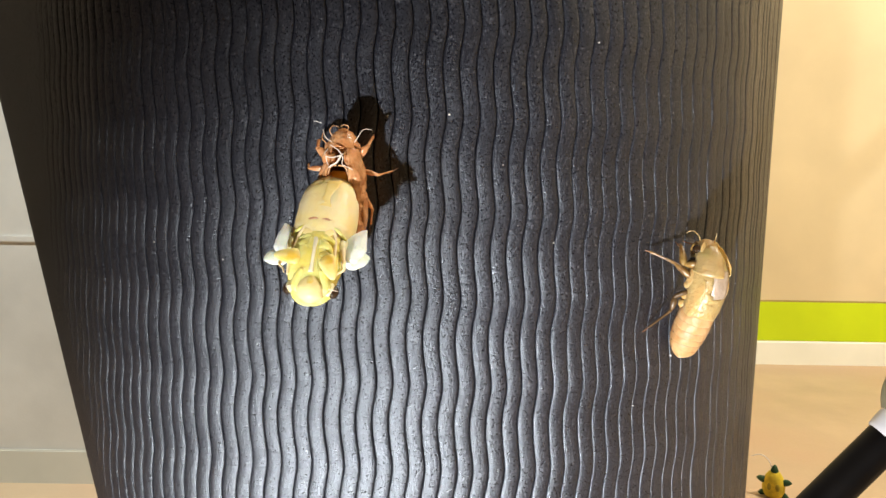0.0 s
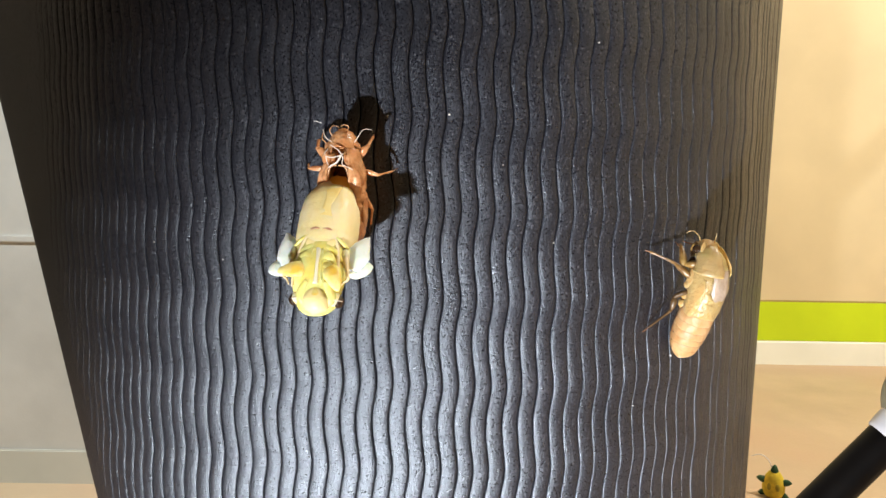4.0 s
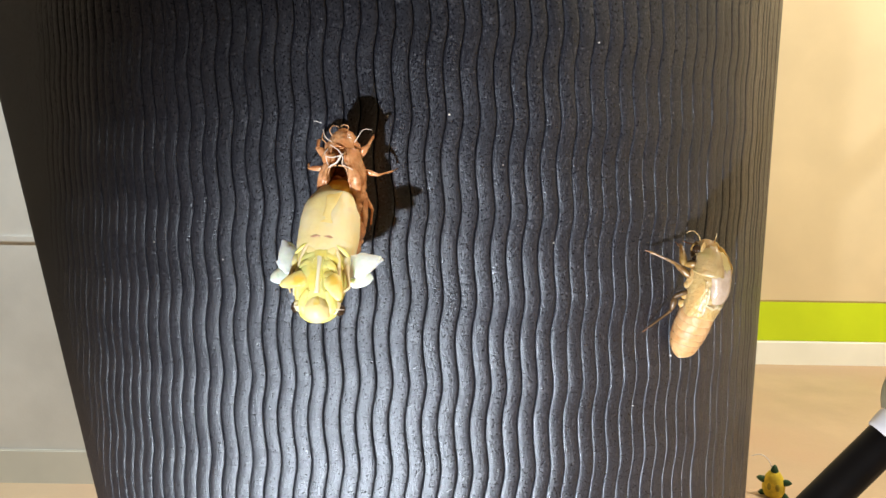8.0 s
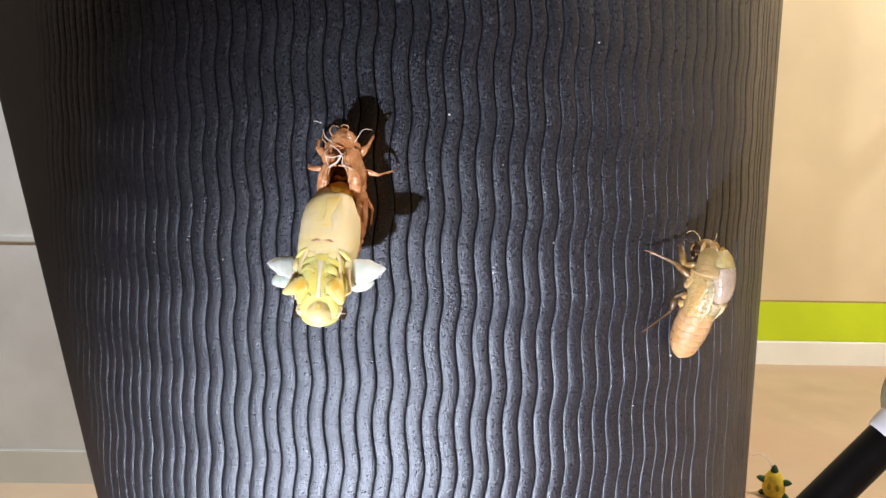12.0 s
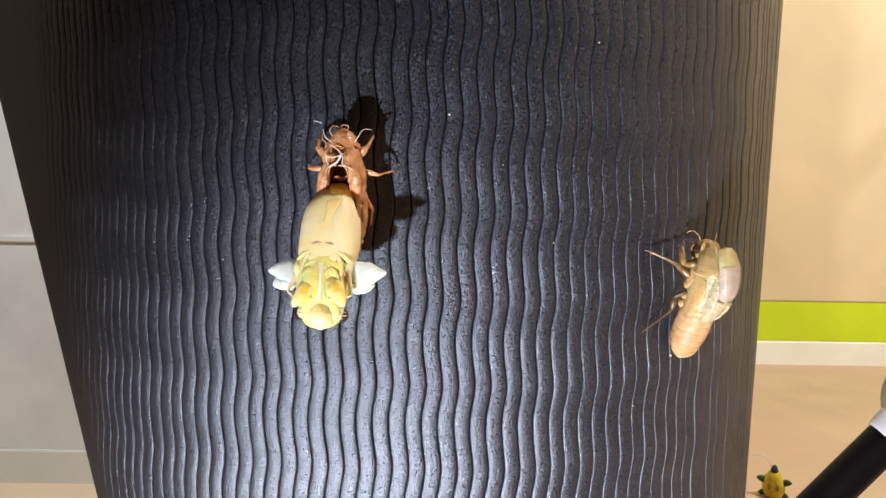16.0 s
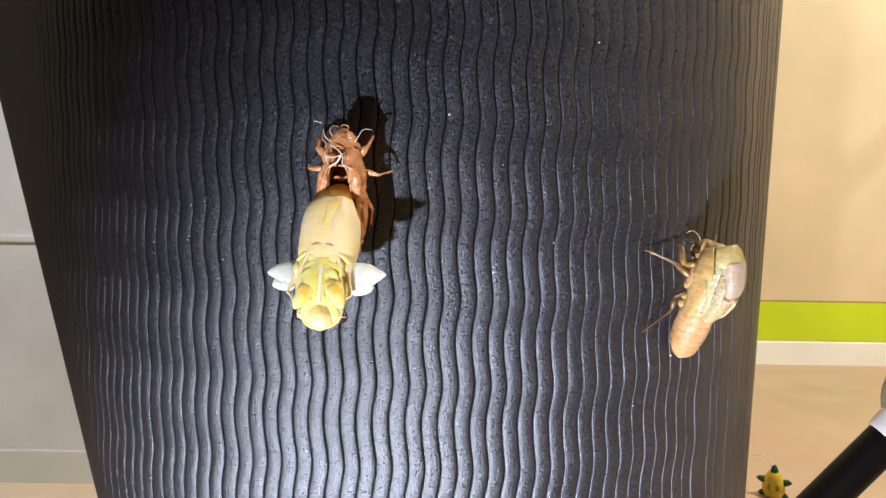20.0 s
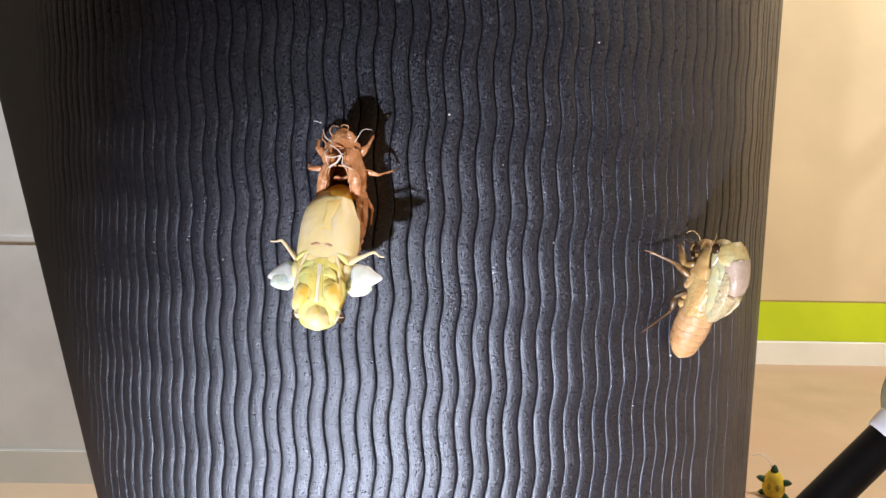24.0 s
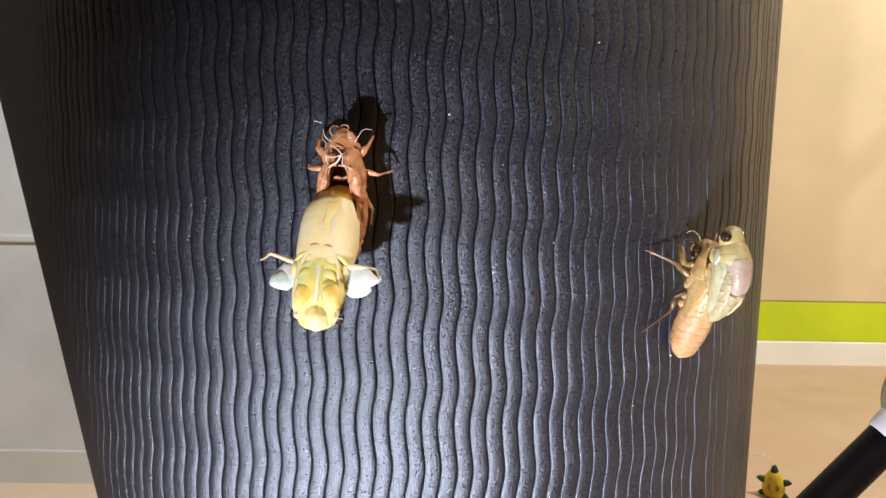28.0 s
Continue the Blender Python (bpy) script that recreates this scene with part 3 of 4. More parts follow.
        part("chest_spot", ball("chest_spot", (-0.45 + sx * 1.65, -14.9, 4.36), (1.7, 1.5, 0.32), PLATE_PALE, 14), e, "yellow patch on the chest")
        part("coxa", loft("coxa", [(-0.3 + sx * 0.5, -20.3, 4.4, 0.3, 0.3), (-0.4 + sx * 1.0, -18.9, 4.6, 0.7, 0.36), (-0.6 + sx * 2.0, -18.2, 4.5, 0.9, 0.36), (-0.6 + sx * 3.2, -18.8, 4.2, 0.75, 0.36), (-0.6 + sx * 4.1, -20.2, 3.7, 0.4, 0.3)], SKIN_LEMON, 14, 6), e, "pale arched leg base")
        # shade of the recess under the leg base, painted as an ochre patch
        part("joint_skin", ball("joint_skin", (-0.2 + sx * 2.2, -20.4, 4.4), (1.2, 0.75, 0.3), OCHRE_SHADE, 14), e, "ochre patch painting the shade in the fold above the foreleg")
        part("hind_leg", loft("hind_leg", [(-0.6 + sx * 2.3, -12.3, 4.5, 0.25, 0.22), (-0.6 + sx * 3.0, -13.8, 4.3, 0.4, 0.3), (-0.6 + sx * 4.0, -16.4, 3.75, 0.42, 0.32), (-0.4 + sx * 4.5, -20.6, 3.5, 0.38, 0.3), (-0.2 + sx * 4.9, -23.4, 3.1, 0.32, 0.26), (-0.1 + sx * 4.9, -25.0, 2.7, 0.2, 0.2)], SKIN_PINK, 10, 5), e, "thin folded pale pinkish hind leg")
        part("middle_femur", loft("middle_femur", [(-0.5 + sx * 1.0, -13.3, 4.4, 0.3, 0.3), (-0.6 + sx * 2.6, -13.5, 4.3, 0.5, 0.42), (-0.6 + sx * 4.4, -14.3, 3.6, 0.5, 0.42), (-0.6 + sx * 5.8, -15.4, 2.4, 0.45, 0.4)], SKIN_LEMON, 12, 5, lump=0.08), e, "yellow-green leg folded over the chest")
        part("hind_coxa", loft("hind_coxa", [(-0.5 + sx * 0.7, -15.8, 4.3, 0.5, 0.35), (-0.5 + sx * 2.0, -16.3, 4.3, 0.9, 0.42), (-0.5 + sx * 3.6, -17.2, 3.75, 0.8, 0.42), (-0.4 + sx * 4.8, -18.8, 3.0, 0.4, 0.3)], SKIN_LEMON, 12, 5, lump=0.1), e)
        part("chest_fold", wire("chest_fold", [(-0.5 + sx * 0.9, -16.8, 4.7), (-0.5 + sx * 1.2, -18.0, 4.75), (-0.4 + sx * 1.0, -19.6, 4.7), (-0.2 + sx * 1.1, -22.0, 4.4), (0.0 + sx * 1.3, -24.0, 4.0)], 0.24, 0.2, SKIN_LEMON), e)
        part("shoulder", ball("shoulder", (-0.7 + sx * 5.4, -16.8, 1.2), (1.3, 2.6, 1.9), SKIN, 16), e)
    part("rostrum", loft("rostrum", [(0.1, -24.6, 4.0, 0.6, 0.4), (0.1, -23.4, 4.35, 0.4, 0.36), (-0.1, -20.5, 4.75, 0.34, 0.28), (-0.3, -17.8, 4.72, 0.5, 0.26), (-0.4, -16.2, 4.6, 0.8, 0.18)], BEAK, 12, 5), e, "greyish white beak lying along the chest")

    moving = {}
    for side, sx in (("l", -1), ("r", 1)):
        big = 1.0 if sx < 0 else 1.12
        moving["fore" + side] = part("forewing_pad", loft("forewing_pad", [(-1.6, 0, 0, 1.2, 0.8), (0.2, 0.0, 0.1, 2.5, 0.95), (1.8 * big, -0.1, 0.2, 2.7 * big, 0.9), (3.7 * big, 0, 0.3, 2.0 * big, 0.8), (5.2 * big, 0.2, 0.2, 1.1 * big, 0.55), (6.1 * big, 0.3, 0.1, 0.55, 0.35), (6.5 * big, 0.35, 0, 0.1, 0.1)], WING, 22, 7, lump=0.13,
                                    relief=lambda s, a: 1 + 0.04 * math.sin(s * 17 + 2 * a)), e, "crumpled milky white wing pad")
        moving["hindw" + side] = part("hindwing_pad", loft("hindwing_pad", [(-1.0, 0, 0, 1.0, 0.7), (0.8, 0, 0, 2.1, 0.8), (2.4 * big, 0, 0, 2.2 * big, 0.75), (3.8 * big, 0.1, 0, 1.5 * big, 0.6), (4.7 * big, 0.2, 0, 0.7, 0.3), (5.0 * big, 0.2, 0, 0.1, 0.1)], WING_MINT, 22, 7, lump=0.12), e, "pale mint hind wing pad")
        moving["tip" + side] = part("wing_lobe", loft("wing_lobe", [(-1.6, -sx * 0.5, 0, 1.0, 0.6), (0.2, -sx * 0.1, 0, 2.3, 0.9), (2.4, 0, 0.1, 2.5, 0.9), (4.4, -sx * 0.2, 0.1, 1.8, 0.7), (6.0, -sx * 0.6, 0, 0.9, 0.4), (6.9, -sx * 1.0, 0, 0.15, 0.12)], WING, 20, 7, lump=0.10), e, "folded white tip of the wing pad")
        moving["mid" + side] = part("middle_leg", loft("middle_leg", [(0, 0, 0, 0.6, 0.5), (2.2, 0.3, 0.2, 0.65, 0.55), (4.3, 0.5, 0.2, 0.42, 0.4), (6.2, 0.7, 0, 0.34, 0.32), (7.0, 0.6, -0.2, 0.3, 0.3), (7.6, -0.4, -0.3, 0.2, 0.2), (8.6, -1.2, -0.3, 0.14, 0.14)], SKIN_PINK, 10, 5), e, "slender pale leg with pinkish foot")
        moving["front" + side] = part("foreleg", loft("foreleg", [(-0.3, 0, -0.3, 0.9, 0.5), (0.5, 0.1, 0.0, 1.7, 0.8), (1.8, 0.1, 0.2, 1.85, 0.9), (3.6, 0, 0.1, 1.45, 0.8), (5.2, -0.1, -0.1, 0.8, 0.5), (5.8, -0.1, -0.2, 0.2, 0.15)], SKIN_YELLOW, 16, 6), e, "thick bright yellow folded foreleg")
    return e, moving


# ---------------------------------------------------------------- second shell with the adult pushing out
RIGHT = on_mat(0.06229, -0.02747)


def nymph_shell():
    e = thing("cicada_shell", "glossy tan cicada nymph shell gripping the black foam mat", "cicada shell", RIGHT, "cicada shells")

    line = spline([(0, -19.9, 2.4, 0.5, 0.5), (0, -19.0, 2.8, 2.0, 1.9), (0, -17.0, 3.7, 3.5, 3.4), (0, -13.5, 4.9, 4.4, 4.3), (0, -9.5, 6.6, 4.6, 4.5), (0, -5.5, 8.4, 4.5, 4.4), (0, -2.5, 9.6, 4.3, 4.2)], 20)
    cuts = [0, 22, 33, 43, 53, 63, 73, 84, 97, 120]
    for i, (c0, c1) in enumerate(zip(cuts, cuts[1:])):
        rows = []
        for j, f in enumerate((-0.06, 0.0, 0.08, 0.35, 0.7, 0.94, 1.04)):
            k = min(max(c0 + (c1 - c0) * f, 0), 120)
            x, y, z, p, q = [np.interp(k, np.arange(len(line)), line[:, c]) for c in range(5)]
            g = (0.93, 0.985, 1.005, 1.012, 1.0, 0.985, 0.95)[j]
            if i == 0 and j < 3:
                g = 1.0
                y -= 0.02 * j
            rows.append((x, y + 0.01 * j, z, p * g, q * g))
        part("abdomen_segment", loft("abdomen_segment", rows, NYMPH, 40, 3, relief=lambda s, a: 1 + 0.006 * math.sin(a * 9 + i) + 0.005 * math.sin(a * 17 + s * 9), lump=0.03), e, "ringed tan abdomen segment")
    for sx in (-1, 1):
        for k in (30, 42, 54, 66, 78):
            x, y, z, p, q = [np.interp(k, np.arange(len(line)), line[:, c]) for c in range(5)]
            part("breathing_hole", ball("breathing_hole", (sx * p * 0.90, y, z - q * 0.36), (0.22, 0.3, 0.26), NYMPH_HIND, 10), e)

    def split(s, a):
        return abs(a - math.pi / 2) < 0.36 + 0.36 * s + 0.05 * math.sin(s * 31) and s > 0.36

    body = part("thorax", loft("thorax", [(0, -6.5, 8.2, 4.3, 4.2), (0, -3.0, 9.6, 4.5, 4.4), (0, 0.6, 10.4, 4.6, 4.5), (0, 4.0, 10.9, 4.4, 4.3), (0, 6.6, 10.8, 3.9, 3.8)], NYMPH_CLEAR, 40, 9, cut=split, lump=0.06), e, "split tan thorax")
    mod = body.modifiers.new("thick", "SOLIDIFY")
    mod.thickness, mod.offset = 0.00025, -1
    flaps = []
    for sx in (-1, 1):
        me = loft("split_flap", [(0, 4.2, 11.0, 4.5, 4.4), (0, 4.8, 11.1, 4.6, 4.7), (0, 5.8, 11.0, 4.4, 4.5), (0, 7.2, 10.8, 4.0, 4.1), (0, 8.5, 10.3, 3.5, 3.6), (0, 9.5, 9.8, 3.0, 3.0)], NYMPH_PINK, 40, 6,
                  cut=lambda s, a: not ((1.78 < a < math.pi * 1.1) if sx < 0 else (a < 0.95 or a > math.pi * 1.9)),
                  relief=lambda s, a: 1 + 0.05 * math.exp(-((s - 0.1) / 0.08) ** 2) + 0.006 * math.sin(s * 13 + a * 3))
        bm = bmesh.new()
        bm.from_mesh(me)
        bmesh.ops.delete(bm, geom=[f for f in bm.faces if len(f.verts) > 4], context="FACES")
        bmesh.ops.delete(bm, geom=[v for v in bm.verts if not v.link_faces], context="VERTS")
        bmesh.ops.translate(bm, verts=bm.verts, vec=(-sx * 0.0042, 0, -0.0102))
        bm.to_mesh(me)
        bm.free()
        flap = part("split_flap", me, e, "rosy tan half of the split front collar", pose(sx * 0.0042, 0, 0.0102))
        mod = flap.modifiers.new("thick", "SOLIDIFY")
        mod.thickness, mod.offset = 0.00025, -1
        flaps.append(flap)
    part("head", loft("head", [(0, 8.0, 10.0, 3.2, 3.0), (0, 9.4, 9.7, 3.1, 2.8), (0, 10.8, 9.2, 2.5, 2.3), (0, 11.8, 8.7, 1.5, 1.5), (0, 12.3, 8.4, 0.5, 0.5)], NYMPH_CLEAR, 24, 6), e)
    for sx in (-1, 1):
        part("eye", ball("eye", (sx * 2.8, 10.0, 9.0), (1.1, 1.2, 1.35), EYE_DARK if sx < 0 else NYMPH, 18), e, "dark empty eye cap")
        part("brow", loft("brow", [(sx * 1.2, 11.9, 9.8, 0.3, 0.3), (sx * 2.2, 11.3, 10.4, 0.6, 0.5), (sx * 2.9, 10.2, 10.7, 0.6, 0.5), (sx * 3.0, 9.2, 10.8, 0.3, 0.3)], NYMPH_CLEAR, 10, 4), e)
        part("face", loft("face", [(sx * 0.6, 11.6, 7.2, 0.5, 0.5), (sx * 0.7, 10.2, 6.2, 0.8, 0.8), (sx * 0.6, 8.6, 5.8, 0.7, 0.7), (sx * 0.4, 7.0, 5.8, 0.4, 0.4)], NYMPH_LEG, 12, 5, relief=lambda q, a: 1 + 0.06 * math.sin(q * 34)), e)
        part("wing_pad", loft("wing_pad", [(sx * 4.1, 3.0, 12.2, 0.3, 1.2), (sx * 4.4, 0.4, 11.4, 0.45, 2.1), (sx * 4.4, -3.2, 9.9, 0.45, 2.2), (sx * 4.3, -6.4, 8.4, 0.4, 1.5), (sx * 4.1, -8.2, 7.6, 0.1, 0.3)], NYMPH_CLEAR, 18, 7, lump=0.08), e, "smooth pale wing pad")
        part("side_plate", loft("side_plate", [(sx * 3.9, 5.6, 9.4, 0.4, 0.6), (sx * 4.3, 3.6, 9.0, 0.5, 1.2), (sx * 4.3, 1.4, 8.6, 0.5, 1.2), (sx * 4.0, -0.4, 8.2, 0.3, 0.5)], NYMPH_CLEAR, 14, 5, lump=0.1), e)
        leg(e, "foreleg", (sx * 3.4, 6.4, 10.0), (sx * 5.0, 5.9, 6.9), (sx * 4.0, 9.9, 5.0), (sx * 1.4, 11.2, 0.3), 1.0, NYMPH_LEG, CLAW, "thick amber digging foreleg")
        part("fore_shin", loft("fore_shin", [(sx * 5.1, 5.6, 6.9, 0.7, 0.7), (sx * 5.0, 6.8, 6.6, 1.0, 0.95), (sx * 4.6, 8.4, 5.9, 0.85, 0.8), (sx * 4.0, 10.1, 4.9, 0.5, 0.5), (sx * 3.4, 11.0, 3.9, 0.2, 0.2)], NYMPH_LEG, 14, 5), e)
        leg(e, "middle_leg", (sx * 3.9, 2.4, 8.8), (sx * 7.1, 6.3, 5.5), (sx * 11.2, 8.9, 0.9), (sx * 12.5, 9.3, 0.2), 0.85, NYMPH_LEG, CLAW, "slender amber leg")
        leg(e, "hind_leg", (sx * 5.9, -2.7, 5.2), (sx * 6.4, -6.2, 4.7), (sx * 10.9, -11.2, 1.1), (sx * 12.0, -12.5, 0.2), 0.8, NYMPH_HIND, CLAW, "slender dark brown leg")
        part("hind_hip", loft("hind_hip", [(sx * 3.9, -1.2, 7.4, 0.6, 0.6), (sx * 4.8, -1.7, 6.6, 0.7, 0.65), (sx * 5.8, -2.5, 5.4, 0.6, 0.6), (sx * 6.1, -3.2, 5.0, 0.4, 0.4)], NYMPH_HIND, 12, 4), e)
        for y, z in ((3.4, 7.6), (0.6, 7.0), (-2.2, 6.2), (-4.6, 5.4)):
            part("coxa", ball("coxa", (sx * 3.3, y, z), (0.9, 1.3, 1.1), NYMPH_CLEAR, 14), e)
    part("antenna", wire("antenna", [(-1.5, 11.4, 8.9), (-1.5, 12.9, 8.4), (-1.5, 13.9, 7.5), (-1.5, 14.5, 6.2), (-1.6, 14.2, 5.0), (-1.6, 13.7, 4.3)], 0.14, 0.06, NYMPH), e)
    part("antenna", wire("antenna", [(1.0, 11.8, 11.0), (1.2, 13.0, 11.3), (1.0, 14.2, 11.6)], 0.14, 0.06, NYMPH), e)
    part("tail_drop", ball("tail_drop", (-2.2, -19.6, 1.6), (0.28, 0.28, 0.28), WHITE_PLASTIC, 10), e, "tiny clear drop at the tail")
    return e, flaps


_, flaps = nymph_shell()


def rising_cicada():
    e = thing("cicada", "pale green cicada pushing out of its split tan shell", "cicada", RIGHT, "cicadas")
    part("thorax", loft("thorax", [(0, -7.0, 12.2, 1.4, 1.2), (0, -5.0, 13.4, 3.0, 2.6), (0, -1.0, 15.2, 3.8, 3.5), (0, 3.5, 16.0, 4.0, 4.0), (0, 8.0, 16.2, 3.8, 3.9), (0, 11.0, 16.0, 3.2, 3.4)], FLANK, 28, 7,
                        relief=lambda s, a: 1 + 0.02 * math.sin(s * 19 + 3 * a)), e, "green-tinged soft flank")
    part("back_shield", loft("back_shield", [(0, -0.6, 18.6, 1.6, 1.3), (0, 1.0, 19.0, 2.6, 2.2), (0, 3.4, 19.3, 3.1, 2.7), (0, 6.2, 19.2, 3.3, 2.8), (0, 8.2, 18.8, 3.3, 2.9)], MAUVE, 36, 8, square=2.6, lump=0.03, relief=lambda s, a: 1 + 0.03 * math.exp(-((abs(a - math.pi / 2) - 0.75) / 0.10) ** 2) - 0.025 * math.exp(-((a - math.pi / 2) / 0.12) ** 2)), e, "pearly mauve-grey back shield")
    part("back_cross", loft("back_cross", [(-3.6, 0.6, 17.2, 0.4, 0.4), (-2.6, -0.6, 18.9, 0.6, 0.5), (-1.2, -1.2, 19.7, 0.7, 0.6), (0, -0.7, 20.0, 0.8, 0.6), (1.2, -1.2, 19.7, 0.7, 0.6), (2.6, -0.6, 18.9, 0.6, 0.5), (3.6, 0.6, 17.2, 0.4, 0.4)], PAD, 12, 5, lump=0.15), e, "knobbly pale edge of the back shield")
    part("rear_back", loft("rear_back", [(0, 0.4, 17.2, 2.6, 2.2), (0, -1.6, 16.6, 3.1, 2.4), (0, -4.0, 15.2, 3.0, 2.2), (0, -6.4, 13.4, 2.4, 1.7), (0, -8.0, 12.0, 1.0, 0.8)], PAD, 24, 7, lump=0.08, relief=lambda q, a: 1 + 0.025 * math.sin(q * 40)), e, "cream hind part of the back")
    part("collar", loft("collar", [(0, 7.4, 17.8, 3.6, 3.5), (0, 7.9, 17.9, 3.9, 3.8), (0, 8.8, 17.7, 4.0, 3.8), (0, 10.2, 17.3, 3.7, 3.6), (0, 11.8, 16.6, 3.1, 3.0)], PALE, 28, 5), e, "pale yellow-green collar")
    part("collar_fold", loft("collar_fold", [(-3.5, 9.0, 18.0, 0.4, 0.4), (-2.7, 9.4, 19.8, 0.5, 0.4), (0, 9.2, 20.9, 0.6, 0.4), (2.7, 9.4, 19.8, 0.5, 0.4), (3.5, 9.0, 18.0, 0.4, 0.4)], PALE, 10, 5), e)
    for sx in (-1, 1):
        part("wing_pad", loft("wing_pad", [(sx * 3.0, 5.4, 18.8, 0.3, 0.8), (sx * 3.2, 2.8, 18.6, 0.5, 1.5), (sx * 3.1, -0.6, 17.4, 0.5, 1.9), (sx * 2.8, -3.8, 15.8, 0.45, 1.7), (sx * 2.4, -6.4, 14.4, 0.2, 0.7)], PAD, 22, 8,
                              relief=lambda s, a: 1 + 0.04 * math.sin(s * 23), lump=0.11), e, "cream crumpled wing pad")
        part("side_fold", loft("side_fold", [(sx * 3.2, 8.2, 15.8, 0.4, 0.6), (sx * 3.5, 6.0, 16.2, 0.6, 1.3), (sx * 3.6, 3.4, 15.9, 0.6, 1.5), (sx * 3.4, 0.8, 15.3, 0.4, 0.8)], FLANK, 16, 6, lump=0.12), e, "mint green soft side fold")
        part("lining_thread", wire("lining_thread", [(sx * 3.6, 9.2, 16.6), (sx * 3.8, 8.2, 16.2), (sx * 3.7, 7.0, 15.4)], 0.22, 0.34, THREAD), e, "white shed windpipe lining")
        part("foreleg", loft("foreleg", [(sx * 2.6, 7.0, 14.6, 0.8, 0.8), (sx * 2.8, 8.4, 13.8, 0.9, 0.9), (sx * 2.4, 10.0, 13.4, 0.7, 0.6), (sx * 1.9, 11.0, 13.4, 0.3, 0.3)], PALE, 12, 5), e, "pale folded foreleg")
    head = part("head", loft("head", [(0, -2.2, 0, 3.0, 2.6), (0, 0, 0, 3.3, 2.8), (0, 1.4, -0.1, 2.9, 2.5), (0, 2.6, -0.5, 1.7, 1.6), (0, 3.1, -0.7, 0.4, 0.4)], PALE, 24, 6), e)
    for sx in (-1, 1):
        part("eye", ball("eye", (sx * 2.75, 0.7, 0.5), (1.15, 1.4, 1.45), EYE_DARK, 20), head, "glossy dark brown eye")
    return e, head


# ---------------------------------------------------------------- tripod, toy and dust
def rod(name, a, b, r0, r1, mat, n=20):
    a, b = Vector(a), Vector(b)
    return loft(name, [(*a, r0, r0), (*(a.lerp(b, 0.02)), r0, r0), (*(a.lerp(b, 0.98)), r1, r1), (*b, r1, r1)], mat, n, 1, up=(0.3, 0.9, 0.2), unit=1.0)


def tripod():
    e = thing("tripod", "black metal tripod with grey head on the beige floor", "tripod", pose(0.2865, 0.24, 0))
    top = Vector((-0.003, 0.0, 0.310))
    feet = [Vector((-0.313, -0.033, 0.0)), Vector((0.20, 0.26, 0.0)), Vector((0.24, -0.20, 0.0))]
    for f in feet:
        leg = part("leg", rod("leg", f + (top - f) * 0.03, top, 0.0105, 0.0112, BLACK_METAL), e)
        part("rubber_foot", ball("rubber_foot", f + Vector((0, 0, 0.011)), (0.013, 0.013, 0.011), BLACK_METAL, 12, 1.0), leg)
    part("collar", loft("collar", [(-0.017, -0.001, 0.296, 0.0115, 0.0115), (-0.015, -0.001, 0.298, 0.0125, 0.0125), (-0.006, 0, 0.307, 0.0130, 0.0130), (-0.002, 0, 0.311, 0.0120, 0.0120)], WHITE_PLASTIC, 24, 3, up=(0, 1, 0), unit=1.0), e, "white plastic collar")
    part("head", loft("head", [(0.002, 0, 0.300, 0.010, 0.010), (0.002, 0, 0.306, 0.017, 0.017), (0.002, 0, 0.322, 0.0195, 0.0195), (0.002, 0, 0.338, 0.015, 0.015), (0.002, 0, 0.344, 0.006, 0.006)], GREY_PLASTIC, 24, 4, up=(0, 1, 0), unit=1.0), e, "olive grey plastic head")
    return e


tripod()


def toy():
    e = thing("toy_turtle", "small yellow toy turtle with dark green limbs on floor", "toy", pose(0.480, 0.79, 0.0, 8, 0, -28))
    part("body", loft("body", [(0, 0, 0.0, 9, 7), (0, 0, 8, 14.5, 11), (0, 0, 24, 14.5, 11), (0, 0, 36, 9.5, 8), (0, 0, 42, 4, 3)], TOY_YELLOW, 24, 5, up=(0, 1, 0)), e)
    part("head", loft("head", [(0, 0, 37, 5.0, 4.5), (0, -1, 43, 5.0, 4.6), (0, -1, 48, 3.2, 3.0), (0, -1, 51, 0.8, 0.8)], TOY_GREEN, 16, 4, up=(0, 1, 0)), e)
    for sx in (-1, 1):
        part("flipper", loft("flipper", [(sx * 9, -1, 24, 3.0, 4.5), (sx * 14, -2, 26, 3.4, 5.0), (sx * 19, -2, 27, 2.6, 4.2), (sx * 23, -2, 27, 0.6, 1.0)], TOY_GREEN, 14, 4), e)
        part("flipper", loft("flipper", [(sx * 8, -1, 9, 3.0, 4.0), (sx * 13, -2, 6, 3.2, 4.6), (sx * 17, -2, 4.5, 2.4, 3.6), (sx * 20, -2, 4, 0.6, 0.8)], TOY_GREEN, 14, 4), e)
        part("shell_patch", ball("shell_patch", (sx * 5, -9.5, 20), (3.4, 2, 6), TOY_OLIVE), e)
    part("loop", wire("loop", [(-4, 0, 46), (-10, 0, 58), (-20, 1, 62), (-32, 2, 56)], 0.8, 0.6, WHITE_PLASTIC), e, "thin pale hanging loop")
    return e


toy()


